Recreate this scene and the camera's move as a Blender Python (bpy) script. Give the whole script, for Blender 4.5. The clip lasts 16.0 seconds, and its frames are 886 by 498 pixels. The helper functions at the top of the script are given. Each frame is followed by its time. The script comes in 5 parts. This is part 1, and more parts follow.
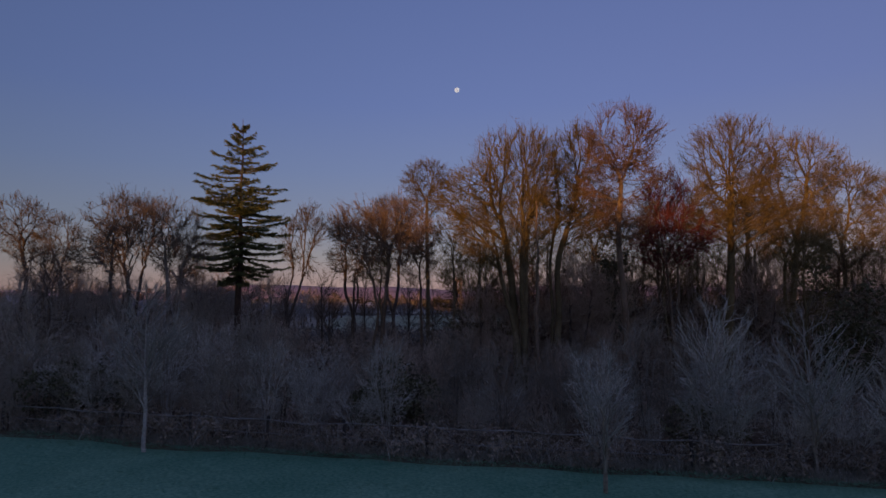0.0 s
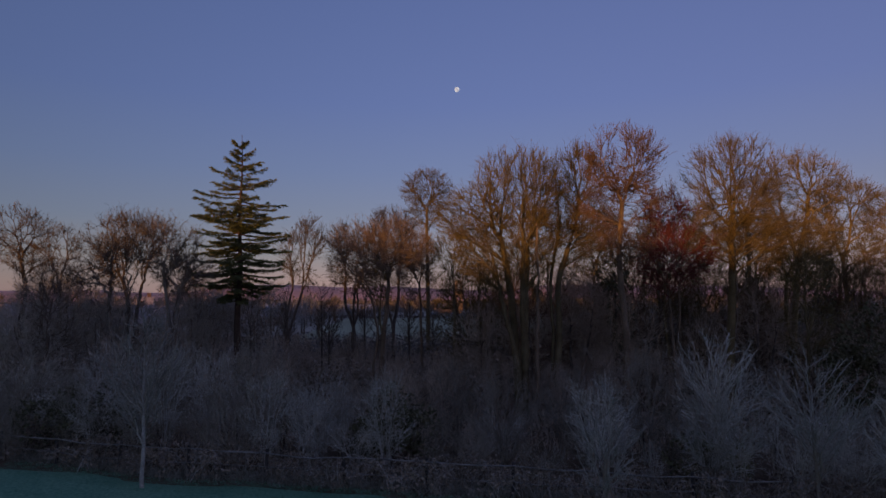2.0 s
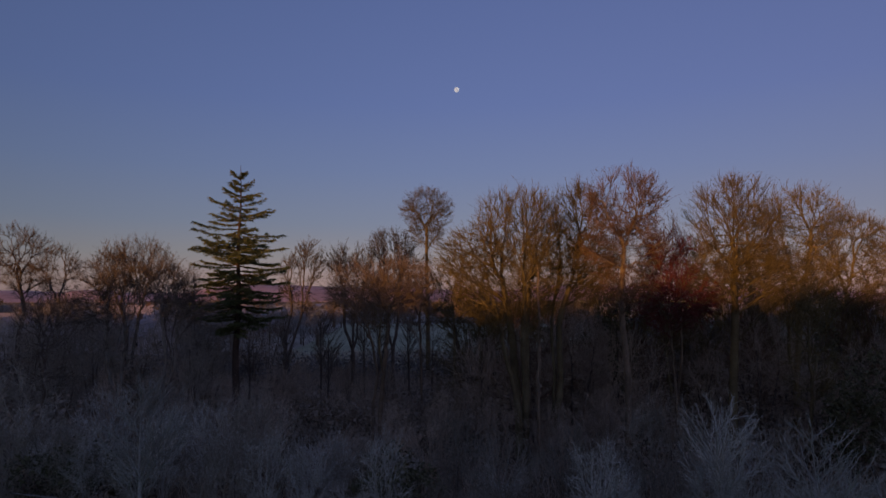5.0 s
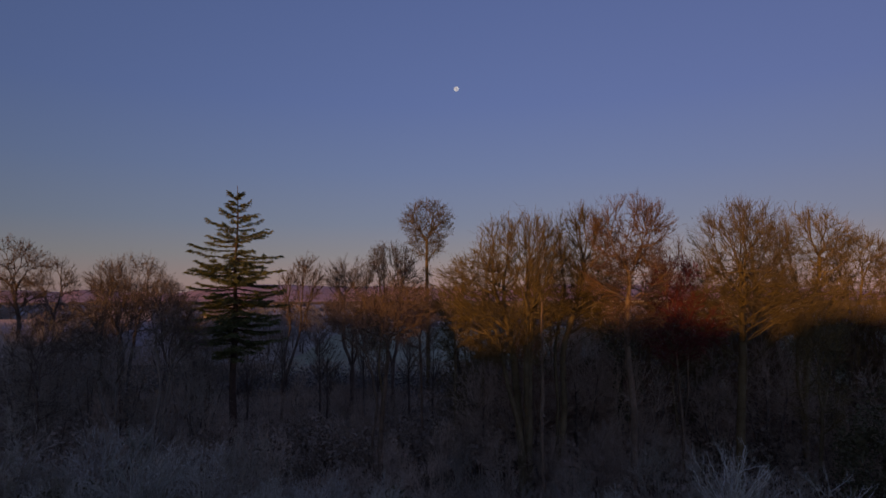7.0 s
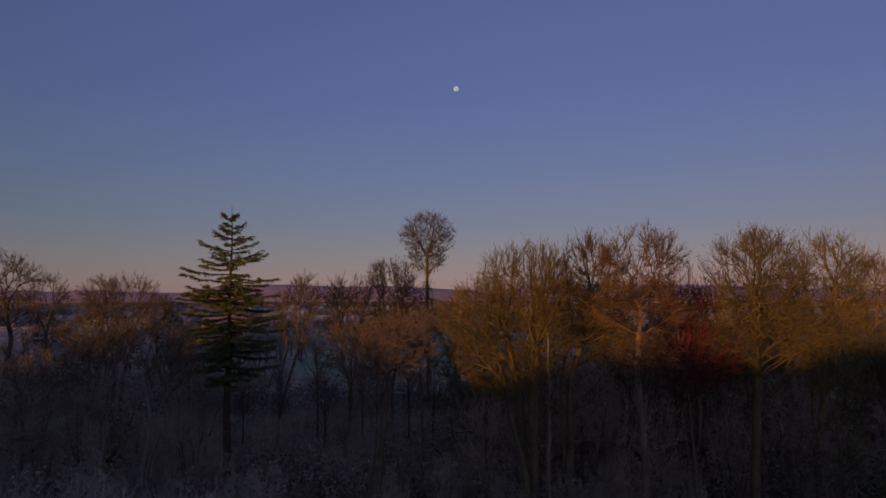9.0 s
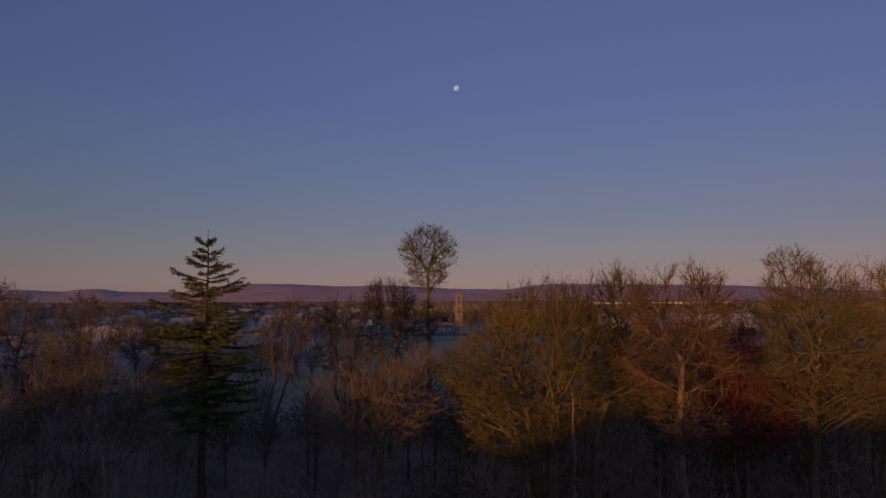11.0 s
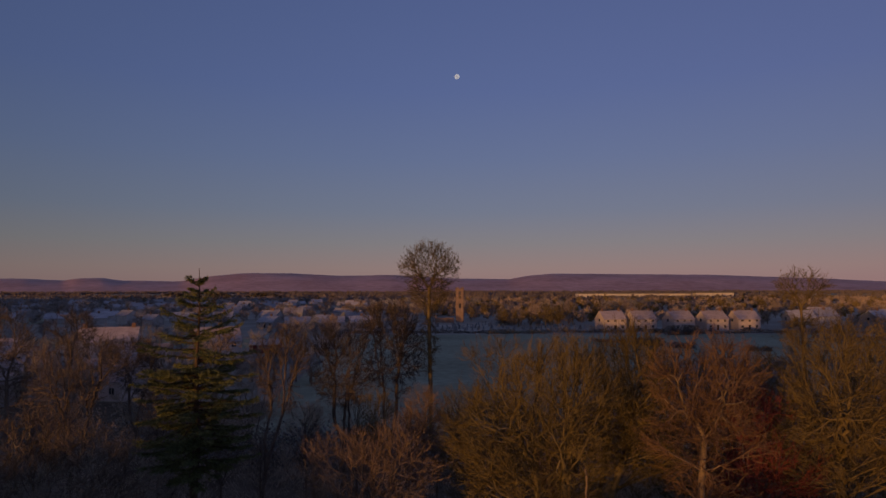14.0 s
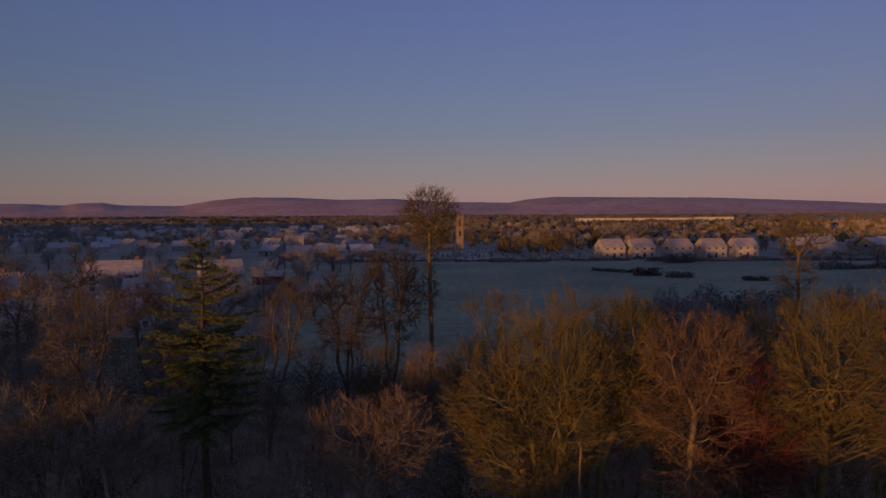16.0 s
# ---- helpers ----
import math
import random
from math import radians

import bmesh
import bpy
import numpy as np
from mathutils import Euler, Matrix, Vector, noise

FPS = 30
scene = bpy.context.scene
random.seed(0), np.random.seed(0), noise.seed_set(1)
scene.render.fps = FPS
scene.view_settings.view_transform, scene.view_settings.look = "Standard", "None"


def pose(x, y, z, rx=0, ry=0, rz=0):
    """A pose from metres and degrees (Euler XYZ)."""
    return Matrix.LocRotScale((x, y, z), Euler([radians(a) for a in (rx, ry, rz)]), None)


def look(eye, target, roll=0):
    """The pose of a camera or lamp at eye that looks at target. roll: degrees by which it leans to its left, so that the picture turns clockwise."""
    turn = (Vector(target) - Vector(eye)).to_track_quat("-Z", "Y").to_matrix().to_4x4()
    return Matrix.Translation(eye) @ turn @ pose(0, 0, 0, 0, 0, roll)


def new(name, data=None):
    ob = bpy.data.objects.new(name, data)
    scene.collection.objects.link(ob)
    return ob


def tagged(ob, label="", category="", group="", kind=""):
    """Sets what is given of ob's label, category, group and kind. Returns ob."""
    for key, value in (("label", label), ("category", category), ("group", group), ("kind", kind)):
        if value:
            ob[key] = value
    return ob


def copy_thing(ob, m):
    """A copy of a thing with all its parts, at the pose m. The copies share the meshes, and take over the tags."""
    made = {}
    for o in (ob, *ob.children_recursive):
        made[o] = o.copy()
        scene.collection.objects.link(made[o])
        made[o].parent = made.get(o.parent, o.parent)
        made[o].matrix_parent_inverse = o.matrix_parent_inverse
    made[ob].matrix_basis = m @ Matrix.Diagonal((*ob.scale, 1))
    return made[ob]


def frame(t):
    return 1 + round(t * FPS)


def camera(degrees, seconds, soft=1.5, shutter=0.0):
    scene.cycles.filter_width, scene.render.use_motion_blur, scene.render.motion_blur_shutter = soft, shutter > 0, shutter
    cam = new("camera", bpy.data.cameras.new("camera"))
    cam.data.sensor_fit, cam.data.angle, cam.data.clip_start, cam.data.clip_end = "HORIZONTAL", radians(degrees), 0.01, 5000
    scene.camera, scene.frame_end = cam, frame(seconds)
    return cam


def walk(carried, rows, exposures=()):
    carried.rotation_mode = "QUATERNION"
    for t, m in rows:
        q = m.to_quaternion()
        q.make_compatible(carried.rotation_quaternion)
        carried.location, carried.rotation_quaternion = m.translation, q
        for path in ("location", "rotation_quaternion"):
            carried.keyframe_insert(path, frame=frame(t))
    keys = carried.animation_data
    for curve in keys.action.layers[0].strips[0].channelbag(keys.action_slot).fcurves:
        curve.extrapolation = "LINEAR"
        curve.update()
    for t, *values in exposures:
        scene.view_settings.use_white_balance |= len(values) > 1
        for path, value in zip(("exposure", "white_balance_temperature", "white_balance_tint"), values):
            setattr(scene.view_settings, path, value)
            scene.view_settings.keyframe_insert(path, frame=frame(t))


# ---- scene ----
cam = camera(69.8, 16.0, soft=1.5)
PATH = [
    (0, (-2.402, 7.098, 5.2), (-2.403, 9.091, 5.367), -0.1),
    (0.5, (-2.394, 7.141, 5.428), (-2.395, 9.134, 5.594), -0.2),
    (1, (-2.38, 7.158, 5.716), (-2.382, 9.151, 5.882), -0.2),
    (1.5, (-2.381, 7.141, 6.074), (-2.382, 9.134, 6.24), -0.2),
    (2, (-2.378, 7.15, 6.423), (-2.38, 9.143, 6.588), -0.2),
    (2.5, (-2.37, 7.146, 6.75), (-2.372, 9.139, 6.916), -0.2),
    (3, (-2.391, 7.175, 7.134), (-2.393, 9.168, 7.299), -0.2),
    (3.5, (-2.391, 7.17, 7.53), (-2.392, 9.163, 7.696), -0.2),
    (4, (-2.386, 7.185, 7.895), (-2.387, 9.178, 8.061), -0.1),
    (6.5, (-2.458, 7.724, 9.933), (-2.458, 9.717, 10.095), -0.2),
    (7, (-2.465, 7.972, 10.316), (-2.465, 9.966, 10.478), -0.2),
    (7.5, (-2.48, 8.226, 10.726), (-2.48, 10.22, 10.888), -0.2),
    (8, (-2.502, 8.46, 11.167), (-2.503, 10.453, 11.328), -0.2),
    (8.5, (-2.54, 8.732, 11.592), (-2.539, 10.725, 11.753), -0.2),
    (9, (-2.563, 9.274, 12.027), (-2.562, 11.268, 12.188), -0.2),
    (11.5, (-2.783, 15.119, 14.666), (-2.783, 17.113, 14.824), -0.2),
    (12, (-2.826, 15.701, 15.097), (-2.825, 17.694, 15.257), -0.1),
    (12.5, (-2.856, 15.701, 15.577), (-2.856, 17.694, 15.737), -0.2),
    (13, (-2.886, 15.627, 16.105), (-2.886, 17.62, 16.265), -0.2),
    (13.5, (-2.872, 15.633, 16.636), (-2.873, 17.627, 16.793), -0.2),
    (14, (-2.874, 15.636, 17.193), (-2.875, 17.632, 17.317), -0.1),
    (14.5, (-2.88, 15.667, 17.78), (-2.882, 17.666, 17.851), -0.2),
    (15, (-2.889, 15.682, 18.348), (-2.892, 17.682, 18.355), -0.2),
    (15.5, (-2.899, 15.582, 18.937), (-2.902, 17.581, 18.876), -0.2),
    (15.75, (-2.877, 15.54, 19.2), (-2.88, 17.537, 19.102), -0.2),
    (16, (-2.851, 15.491, 19.442), (-2.854, 17.487, 19.325), -0.3),
]
EXPOSURES = [(0, 0.07), (3.5, -0.02), (7, -0.18), (9, -0.27), (12.5, -0.41), (14, -0.42), (15.0, -0.33), (16, -0.27)]
walk(cam, [(t, look(eye, target, roll)) for t, eye, target, roll in PATH], EXPOSURES)

# ---------- sky, sun and light ----------
SUN_ELEVATION, SUN_TURN = radians(1.5), radians(34)   # low winter sun behind the start, a little to the west side
world = bpy.data.worlds.new("winter_dawn_sky")
scene.world = world
world.use_nodes = True
wn, wl = world.node_tree.nodes, world.node_tree.links
wn.clear()
w_out = wn.new("ShaderNodeOutputWorld")
w_add = wn.new("ShaderNodeAddShader")
w_sky = wn.new("ShaderNodeTexSky")
w_sky.sky_type = "NISHITA"
w_sky.sun_disc = False
w_sky.sun_elevation = SUN_ELEVATION
w_sky.sun_rotation = radians(180) + SUN_TURN
w_bg = wn.new("ShaderNodeBackground")
w_bg.inputs["Strength"].default_value = 0.012
wl.new(w_sky.outputs["Color"], w_bg.inputs["Color"])
# the twilight gradient by height above the horizon: dusky rose, grey, then periwinkle
w_co = wn.new("ShaderNodeTexCoord")
w_sep = wn.new("ShaderNodeSeparateXYZ")
w_ramp = wn.new("ShaderNodeValToRGB")
SKY_STEPS = [(0.0, (0.07, 0.05, 0.05)), (0.495, (0.39, 0.226, 0.23)), (0.515, (0.374, 0.268, 0.262)), (0.535, (0.286, 0.27, 0.302)),
             (0.56, (0.212, 0.245, 0.355)), (0.60, (0.163, 0.213, 0.392)), (0.65, (0.126, 0.176, 0.395)), (0.72, (0.104, 0.148, 0.350)),
             (1.0, (0.06, 0.09, 0.25))]
while len(w_ramp.color_ramp.elements) < len(SKY_STEPS):
    w_ramp.color_ramp.elements.new(0.5)
for el, (at, colour) in zip(w_ramp.color_ramp.elements, SKY_STEPS):
    el.position, el.color = at, (*colour, 1)
w_map = wn.new("ShaderNodeMath")
w_map.operation = "MULTIPLY_ADD"
w_map.inputs[1].default_value, w_map.inputs[2].default_value = 0.5, 0.5
wl.new(w_co.outputs["Generated"], w_sep.inputs[0])
wl.new(w_sep.outputs["Z"], w_map.inputs[0])
wl.new(w_map.outputs[0], w_ramp.inputs["Fac"])
w_bg2 = wn.new("ShaderNodeBackground")
# the sky brightens gently from west to east; darker sides stand in for lens vignette
w_side = wn.new("ShaderNodeMath")
w_side.operation = "MULTIPLY_ADD"
w_side.inputs[2].default_value = 0.93
w_bow = wn.new("ShaderNodeMath")
w_bow.operation = "MULTIPLY_ADD"
w_bow.inputs[1].default_value, w_bow.inputs[2].default_value = -0.36, 0.22
wl.new(w_sep.outputs["X"], w_bow.inputs[0])
wl.new(w_sep.outputs["X"], w_side.inputs[0])
wl.new(w_bow.outputs[0], w_side.inputs[1])
wl.new(w_side.outputs[0], w_bg2.inputs["Strength"])
# and turns from a neutral west to a rosier east
w_lean, w_tint = wn.new("ShaderNodeVectorMath"), wn.new("ShaderNodeVectorMath")
w_lean.operation, w_tint.operation = "MULTIPLY_ADD", "MULTIPLY"
w_lean.inputs[1].default_value, w_lean.inputs[2].default_value = (0.06, -0.035, -0.02), (1.0, 1.0, 1.0)
wl.new(w_sep.outputs["X"], w_lean.inputs[0])
wl.new(w_ramp.outputs["Color"], w_tint.inputs[0])
wl.new(w_lean.outputs[0], w_tint.inputs[1])
wl.new(w_tint.outputs[0], w_bg2.inputs["Color"])
wl.new(w_bg.outputs[0], w_add.inputs[0])
wl.new(w_bg2.outputs[0], w_add.inputs[1])
wl.new(w_add.outputs[0], w_out.inputs["Surface"])

sun_data = bpy.data.lights.new("sun", "SUN")
sun_data.energy, sun_data.angle, sun_data.color = 2.7, radians(0.5), (1.0, 0.48, 0.125)
sun = new("sun", sun_data)
sun.matrix_world = look((-math.sin(SUN_TURN) * 100, -math.cos(SUN_TURN) * 100, 100 * math.tan(SUN_ELEVATION)), (0, 0, 0))


# ---------- materials ----------
def material(name, dark, light, rough=0.9, gloss=0.12, scale=3.0, fine=30.0, bump=0.3, third=None, metal=0.0, spread=0.0, stretch=(1, 1, 1)):
    """A surface with patches at two scales, grain relief, and a shift from piece to piece (spread)."""
    m = bpy.data.materials.new(name)
    m.use_nodes = True
    n, l = m.node_tree.nodes, m.node_tree.links
    b = n["Principled BSDF"]
    b.inputs["Roughness"].default_value, b.inputs["Metallic"].default_value = rough, metal
    b.inputs["Specular IOR Level"].default_value = gloss
    co = n.new("ShaderNodeTexCoord")
    mp = n.new("ShaderNodeMapping")
    mp.inputs["Scale"].default_value = stretch
    l.new(co.outputs["Object"], mp.inputs["Vector"])
    big, small = n.new("ShaderNodeTexNoise"), n.new("ShaderNodeTexNoise")
    for tex, s, d in ((big, scale, 4), (small, fine, 6)):
        tex.inputs["Scale"].default_value, tex.inputs["Detail"].default_value = s, d
        l.new(mp.outputs[0], tex.inputs["Vector"])
    mixer = n.new("ShaderNodeMath")
    mixer.operation = "MULTIPLY_ADD"
    mixer.inputs[1].default_value = 0.5
    l.new(small.outputs["Fac"], mixer.inputs[0])
    half = n.new("ShaderNodeMath")
    half.operation = "MULTIPLY"
    half.inputs[1].default_value = 0.5
    l.new(big.outputs["Fac"], half.inputs[0])
    l.new(half.outputs[0], mixer.inputs[2])
    ramp = n.new("ShaderNodeValToRGB")
    e = ramp.color_ramp.elements
    e[0].position, e[0].color = 0.36, (*dark, 1)
    e[1].position, e[1].color = 0.64, (*light, 1)
    if third:
        k = ramp.color_ramp.elements.new(0.5)
        k.color = (*third, 1)
    l.new(mixer.outputs[0], ramp.inputs["Fac"])
    colour = ramp.outputs["Color"]
    if spread:
        info, hsv = n.new("ShaderNodeObjectInfo"), n.new("ShaderNodeHueSaturation")
        val = n.new("ShaderNodeMapRange")
        val.inputs["To Min"].default_value, val.inputs["To Max"].default_value = 1 - spread, 1 + spread
        l.new(info.outputs["Random"], val.inputs["Value"])
        l.new(val.outputs[0], hsv.inputs["Value"])
        l.new(colour, hsv.inputs["Color"])
        colour = hsv.outputs["Color"]
    l.new(colour, b.inputs["Base Color"])
    if bump:
        bp = n.new("ShaderNodeBump")
        bp.inputs["Strength"].default_value, bp.inputs["Distance"].default_value = bump, 0.05
        l.new(small.outputs["Fac"], bp.inputs["Height"])
        l.new(bp.outputs[0], b.inputs["Normal"])
    return m


OAK_BARK = material("mossy_oak_bark", (0.105, 0.078, 0.04), (0.28, 0.215, 0.115), scale=1.5, fine=25, third=(0.19, 0.145, 0.075), spread=0.15)
OAK_TWIG = material("lichened_oak_twigs", (0.09, 0.066, 0.026), (0.24, 0.175, 0.068), scale=1.0, fine=12, bump=0, spread=0.15)
BEECH_BARK = material("beech_bark", (0.12, 0.085, 0.055), (0.3, 0.21, 0.135), scale=1.5, fine=20, spread=0.15)
BEECH_TWIG = material("reddish_beech_twigs", (0.115, 0.066, 0.038), (0.25, 0.152, 0.09), scale=1.0, fine=12, bump=0, spread=0.15)
# both far twig colours are paled to stand in for distance haze
FAR_GREY = material("haze_paled_grey_twigs", (0.2, 0.182, 0.165), (0.4, 0.365, 0.335), scale=0.6, fine=6, bump=0, spread=0.3)
FAR_RUSSET = material("haze_paled_russet_twigs", (0.22, 0.168, 0.13), (0.42, 0.32, 0.25), scale=0.6, fine=6, bump=0, spread=0.3)
RED_TWIG = material("red_dogwood_twigs", (0.125, 0.033, 0.027), (0.26, 0.072, 0.057), scale=1.0, fine=12, bump=0, spread=0.15)
WILLOW_BARK = material("ochre_willow_bark", (0.11, 0.08, 0.038), (0.3, 0.22, 0.105), scale=1.5, fine=25, spread=0.15)
WILLOW_TWIG = material("ochre_willow_twigs", (0.11, 0.08, 0.034), (0.27, 0.196, 0.084), scale=1.0, fine=12, bump=0, spread=0.15)
GREY_BARK = material("grey_brown_bark", (0.08, 0.06, 0.045), (0.22, 0.165, 0.12), scale=1.5, fine=25, spread=0.2)
GREY_TWIG = material("grey_brown_twigs", (0.092, 0.071, 0.052), (0.22, 0.166, 0.118), scale=1.0, fine=12, bump=0, spread=0.2)
HOARY_BARK = material("hoary_hawthorn_bark", (0.13, 0.105, 0.078), (0.29, 0.24, 0.18), scale=2.0, fine=20, spread=0.15)
ASH_TWIG = material("dark_ash_twigs", (0.075, 0.059, 0.043), (0.18, 0.138, 0.1), scale=1.0, fine=12, bump=0, spread=0.2)
DULL_LIME = material("grey_olive_lime_twigs", (0.09, 0.068, 0.038), (0.22, 0.165, 0.095), scale=1.0, fine=12, bump=0, spread=0.1)
CHERRY_TWIG = material("russet_cherry_twigs", (0.14, 0.094, 0.06), (0.3, 0.205, 0.135), scale=1.0, fine=12, bump=0, spread=0.1)
FROST_TWIG = material("frosted_twigs", (0.325, 0.292, 0.23), (0.69, 0.625, 0.51), scale=1.2, fine=14, bump=0, spread=0.25)
FROST_BARK = material("frosted_pale_bark", (0.32, 0.285, 0.235), (0.68, 0.61, 0.52), scale=2.0, fine=20, spread=0.15)
THICKET_TWIG = material("dull_thicket_twigs", (0.3, 0.22, 0.15), (0.56, 0.43, 0.31), scale=1.2, fine=14, bump=0, spread=0.3)
DULL_FROST = material("lightly_frosted_twigs", (0.22, 0.182, 0.13), (0.46, 0.39, 0.295), scale=1.2, fine=14, bump=0, spread=0.25)
SPRUCE_BARK = material("spruce_bark", (0.06, 0.042, 0.03), (0.15, 0.10, 0.07), scale=2, fine=25)
NEEDLES = material("spruce_needles", (0.085, 0.098, 0.038), (0.23, 0.228, 0.09), rough=0.75, scale=1.2, fine=9, bump=0)
IVY_LEAF = material("ivy_leaves", (0.09, 0.083, 0.042), (0.2, 0.175, 0.085), rough=0.6, scale=2, fine=15, bump=0, spread=0.2)
DEAD_LEAF = material("dead_beech_leaves", (0.22, 0.165, 0.115), (0.44, 0.335, 0.235), rough=0.85, scale=2, fine=15, bump=0, spread=0.25)
LAWN = material("frosted_lawn", (0.09, 0.23, 0.13), (0.28, 0.43, 0.26), scale=0.16, fine=9, bump=0.6, third=(0.17, 0.32, 0.19))
FROST_GRASS = material("frosted_grass", (0.17, 0.155, 0.11), (0.45, 0.41, 0.32), scale=2, fine=12, bump=0, spread=0.1)
FIELD = material("frosted_pasture", (0.25, 0.24, 0.14), (0.42, 0.4, 0.25), scale=0.035, fine=0.5, bump=0.1, third=(0.33, 0.315, 0.19))
LITTER = material("leaf_litter", (0.075, 0.052, 0.031), (0.185, 0.13, 0.078), scale=0.6, fine=14, bump=0.6)
PLAIN = material("distant_plain", (0.26, 0.215, 0.155), (0.52, 0.445, 0.335), scale=0.006, fine=0.05, bump=0.1, third=(0.37, 0.31, 0.23))
# the far hills' pale rose includes distance haze, mixed into the base colour
HAZY_HEATH = material("haze_tinted_moor", (0.52, 0.285, 0.225), (0.76, 0.455, 0.37), scale=0.004, fine=0.03, bump=0.2)
WOODS = material("far_winter_woods", (0.12, 0.1, 0.095), (0.2, 0.165, 0.155), scale=0.02, fine=0.3, bump=0)
HEDGE = material("dark_hedge", (0.055, 0.047, 0.035), (0.16, 0.132, 0.1), scale=0.6, fine=5, bump=0.5, spread=0.2)
FROST_HEDGE = material("rimed_hedge", (0.1, 0.085, 0.068), (0.27, 0.235, 0.2), scale=0.6, fine=5, bump=0.5, spread=0.2)
POST_WOOD = material("weathered_post", (0.05, 0.04, 0.033), (0.13, 0.11, 0.095), scale=3, fine=30, stretch=(1, 1, 0.2))
RAIL_WOOD = material("frosted_rail", (0.15, 0.13, 0.105), (0.38, 0.34, 0.29), scale=2, fine=24)
RENDER_WHITE = material("white_house_render", (0.44, 0.36, 0.31), (0.66, 0.545, 0.475), scale=0.5, fine=6, bump=0.1, spread=0.06)
ROOF_SLATE = material("frosted_slate", (0.32, 0.25, 0.22), (0.55, 0.44, 0.39), scale=0.5, fine=5, bump=0.3, spread=0.12, stretch=(1, 1, 3))
VILLAGE_ROOF = material("dull_village_slate", (0.3, 0.275, 0.265), (0.5, 0.465, 0.45), scale=0.5, fine=5, bump=0.3, spread=0.25, stretch=(1, 1, 3))
RED_BOARD = material("faded_red_boards", (0.13, 0.035, 0.028), (0.26, 0.075, 0.06), scale=1.5, fine=14, stretch=(1, 1, 0.2))
PANE = material("dark_window_glass", (0.015, 0.018, 0.022), (0.03, 0.034, 0.04), rough=0.12, gloss=0.5, scale=1, fine=4, bump=0)
DOOR_PAINT = material("dark_door_paint", (0.03, 0.02, 0.018), (0.07, 0.045, 0.04), rough=0.5, scale=2, fine=12, bump=0.1)
BRICK = material("chimney_brick", (0.16, 0.09, 0.065), (0.30, 0.19, 0.14), scale=2, fine=14)
STONE = material("abbey_stone", (0.19, 0.125, 0.09), (0.37, 0.255, 0.19), scale=0.5, fine=3.5, bump=0.6)
GRAVE = material("gravestone", (0.14, 0.135, 0.13), (0.34, 0.33, 0.32), scale=1.2, fine=10, spread=0.25)
PALE_WALL = material("pale_cladding", (0.50, 0.44, 0.38), (0.68, 0.60, 0.52), scale=0.05, fine=0.6, bump=0.05)
METAL_ROOF = material("grey_sheet_roof", (0.10, 0.09, 0.09), (0.19, 0.17, 0.17), rough=0.6, scale=0.05, fine=0.8, bump=0.05)
CAR_PAINT = material("car_paint", (0.05, 0.06, 0.07), (0.09, 0.10, 0.11), rough=0.35, gloss=0.5, scale=1, fine=6, bump=0, spread=0.5)
VILLAGE_WALL = material("dull_village_render", (0.28, 0.26, 0.24), (0.48, 0.45, 0.42), scale=0.5, fine=6, bump=0.1, spread=0.3)
TYRE = material("tyre_rubber", (0.012, 0.012, 0.012), (0.025, 0.025, 0.025), scale=3, fine=20)

MOONLIGHT = bpy.data.materials.new("moon_glow")
MOONLIGHT.use_nodes = True
mn, ml = MOONLIGHT.node_tree.nodes, MOONLIGHT.node_tree.links
mb = mn["Principled BSDF"]
mt, mr = mn.new("ShaderNodeTexNoise"), mn.new("ShaderNodeValToRGB")
mt.inputs["Scale"].default_value = 0.09
mr.color_ramp.elements[0].position, mr.color_ramp.elements[0].color = 0.40, (0.42, 0.42, 0.50, 1)
mr.color_ramp.elements[1].position, mr.color_ramp.elements[1].color = 0.58, (0.80, 0.78, 0.80, 1)
mco = mn.new("ShaderNodeTexCoord")
ml.new(mco.outputs["Object"], mt.inputs["Vector"])
ml.new(mt.outputs["Fac"], mr.inputs["Fac"])
ml.new(mr.outputs["Color"], mb.inputs["Emission Color"])
mb.inputs["Emission Strength"].default_value = 0.8
mb.inputs["Base Color"].default_value = (0.1, 0.1, 0.1, 1)


# ---------- mesh helpers ----------
def mesh_of(name, verts, faces, smooth=False):
    """A mesh from arrays of places and of faces that all have the same number of corners."""
    me = bpy.data.meshes.new(name)
    verts, faces = np.asarray(verts, dtype=np.float32), np.asarray(faces, dtype=np.int32)
    k = faces.shape[1]
    me.vertices.add(len(verts))
    me.vertices.foreach_set("co", verts.ravel())
    me.loops.add(faces.size)
    me.loops.foreach_set("vertex_index", faces.ravel())
    me.polygons.add(len(faces))
    me.polygons.foreach_set("loop_start", np.arange(0, faces.size, k, dtype=np.int32))
    me.polygons.foreach_set("loop_total", np.full(len(faces), k, dtype=np.int32))
    if smooth:
        me.polygons.foreach_set("use_smooth", np.ones(len(faces), dtype=bool))
    me.update(calc_edges=True)
    return me


def mesh_part(name, me, mat, parent=None, label=""):
    ob = new(name, me)
    if not me.materials:
        me.materials.append(mat)
    if parent:
        ob.parent = parent
    return tagged(ob, label)


def part(name, bm, mat, parent=None, label=""):
    me = bpy.data.meshes.new(name)
    bm.to_mesh(me)
    bm.free()
    return mesh_part(name, me, mat, parent, label)


def thing(name, label, category, group="", kind="", at=None):
    ob = new(name)
    ob.empty_display_size = 0.2
    if at:
        ob.matrix_basis = at
    return tagged(ob, label, category, group, kind)


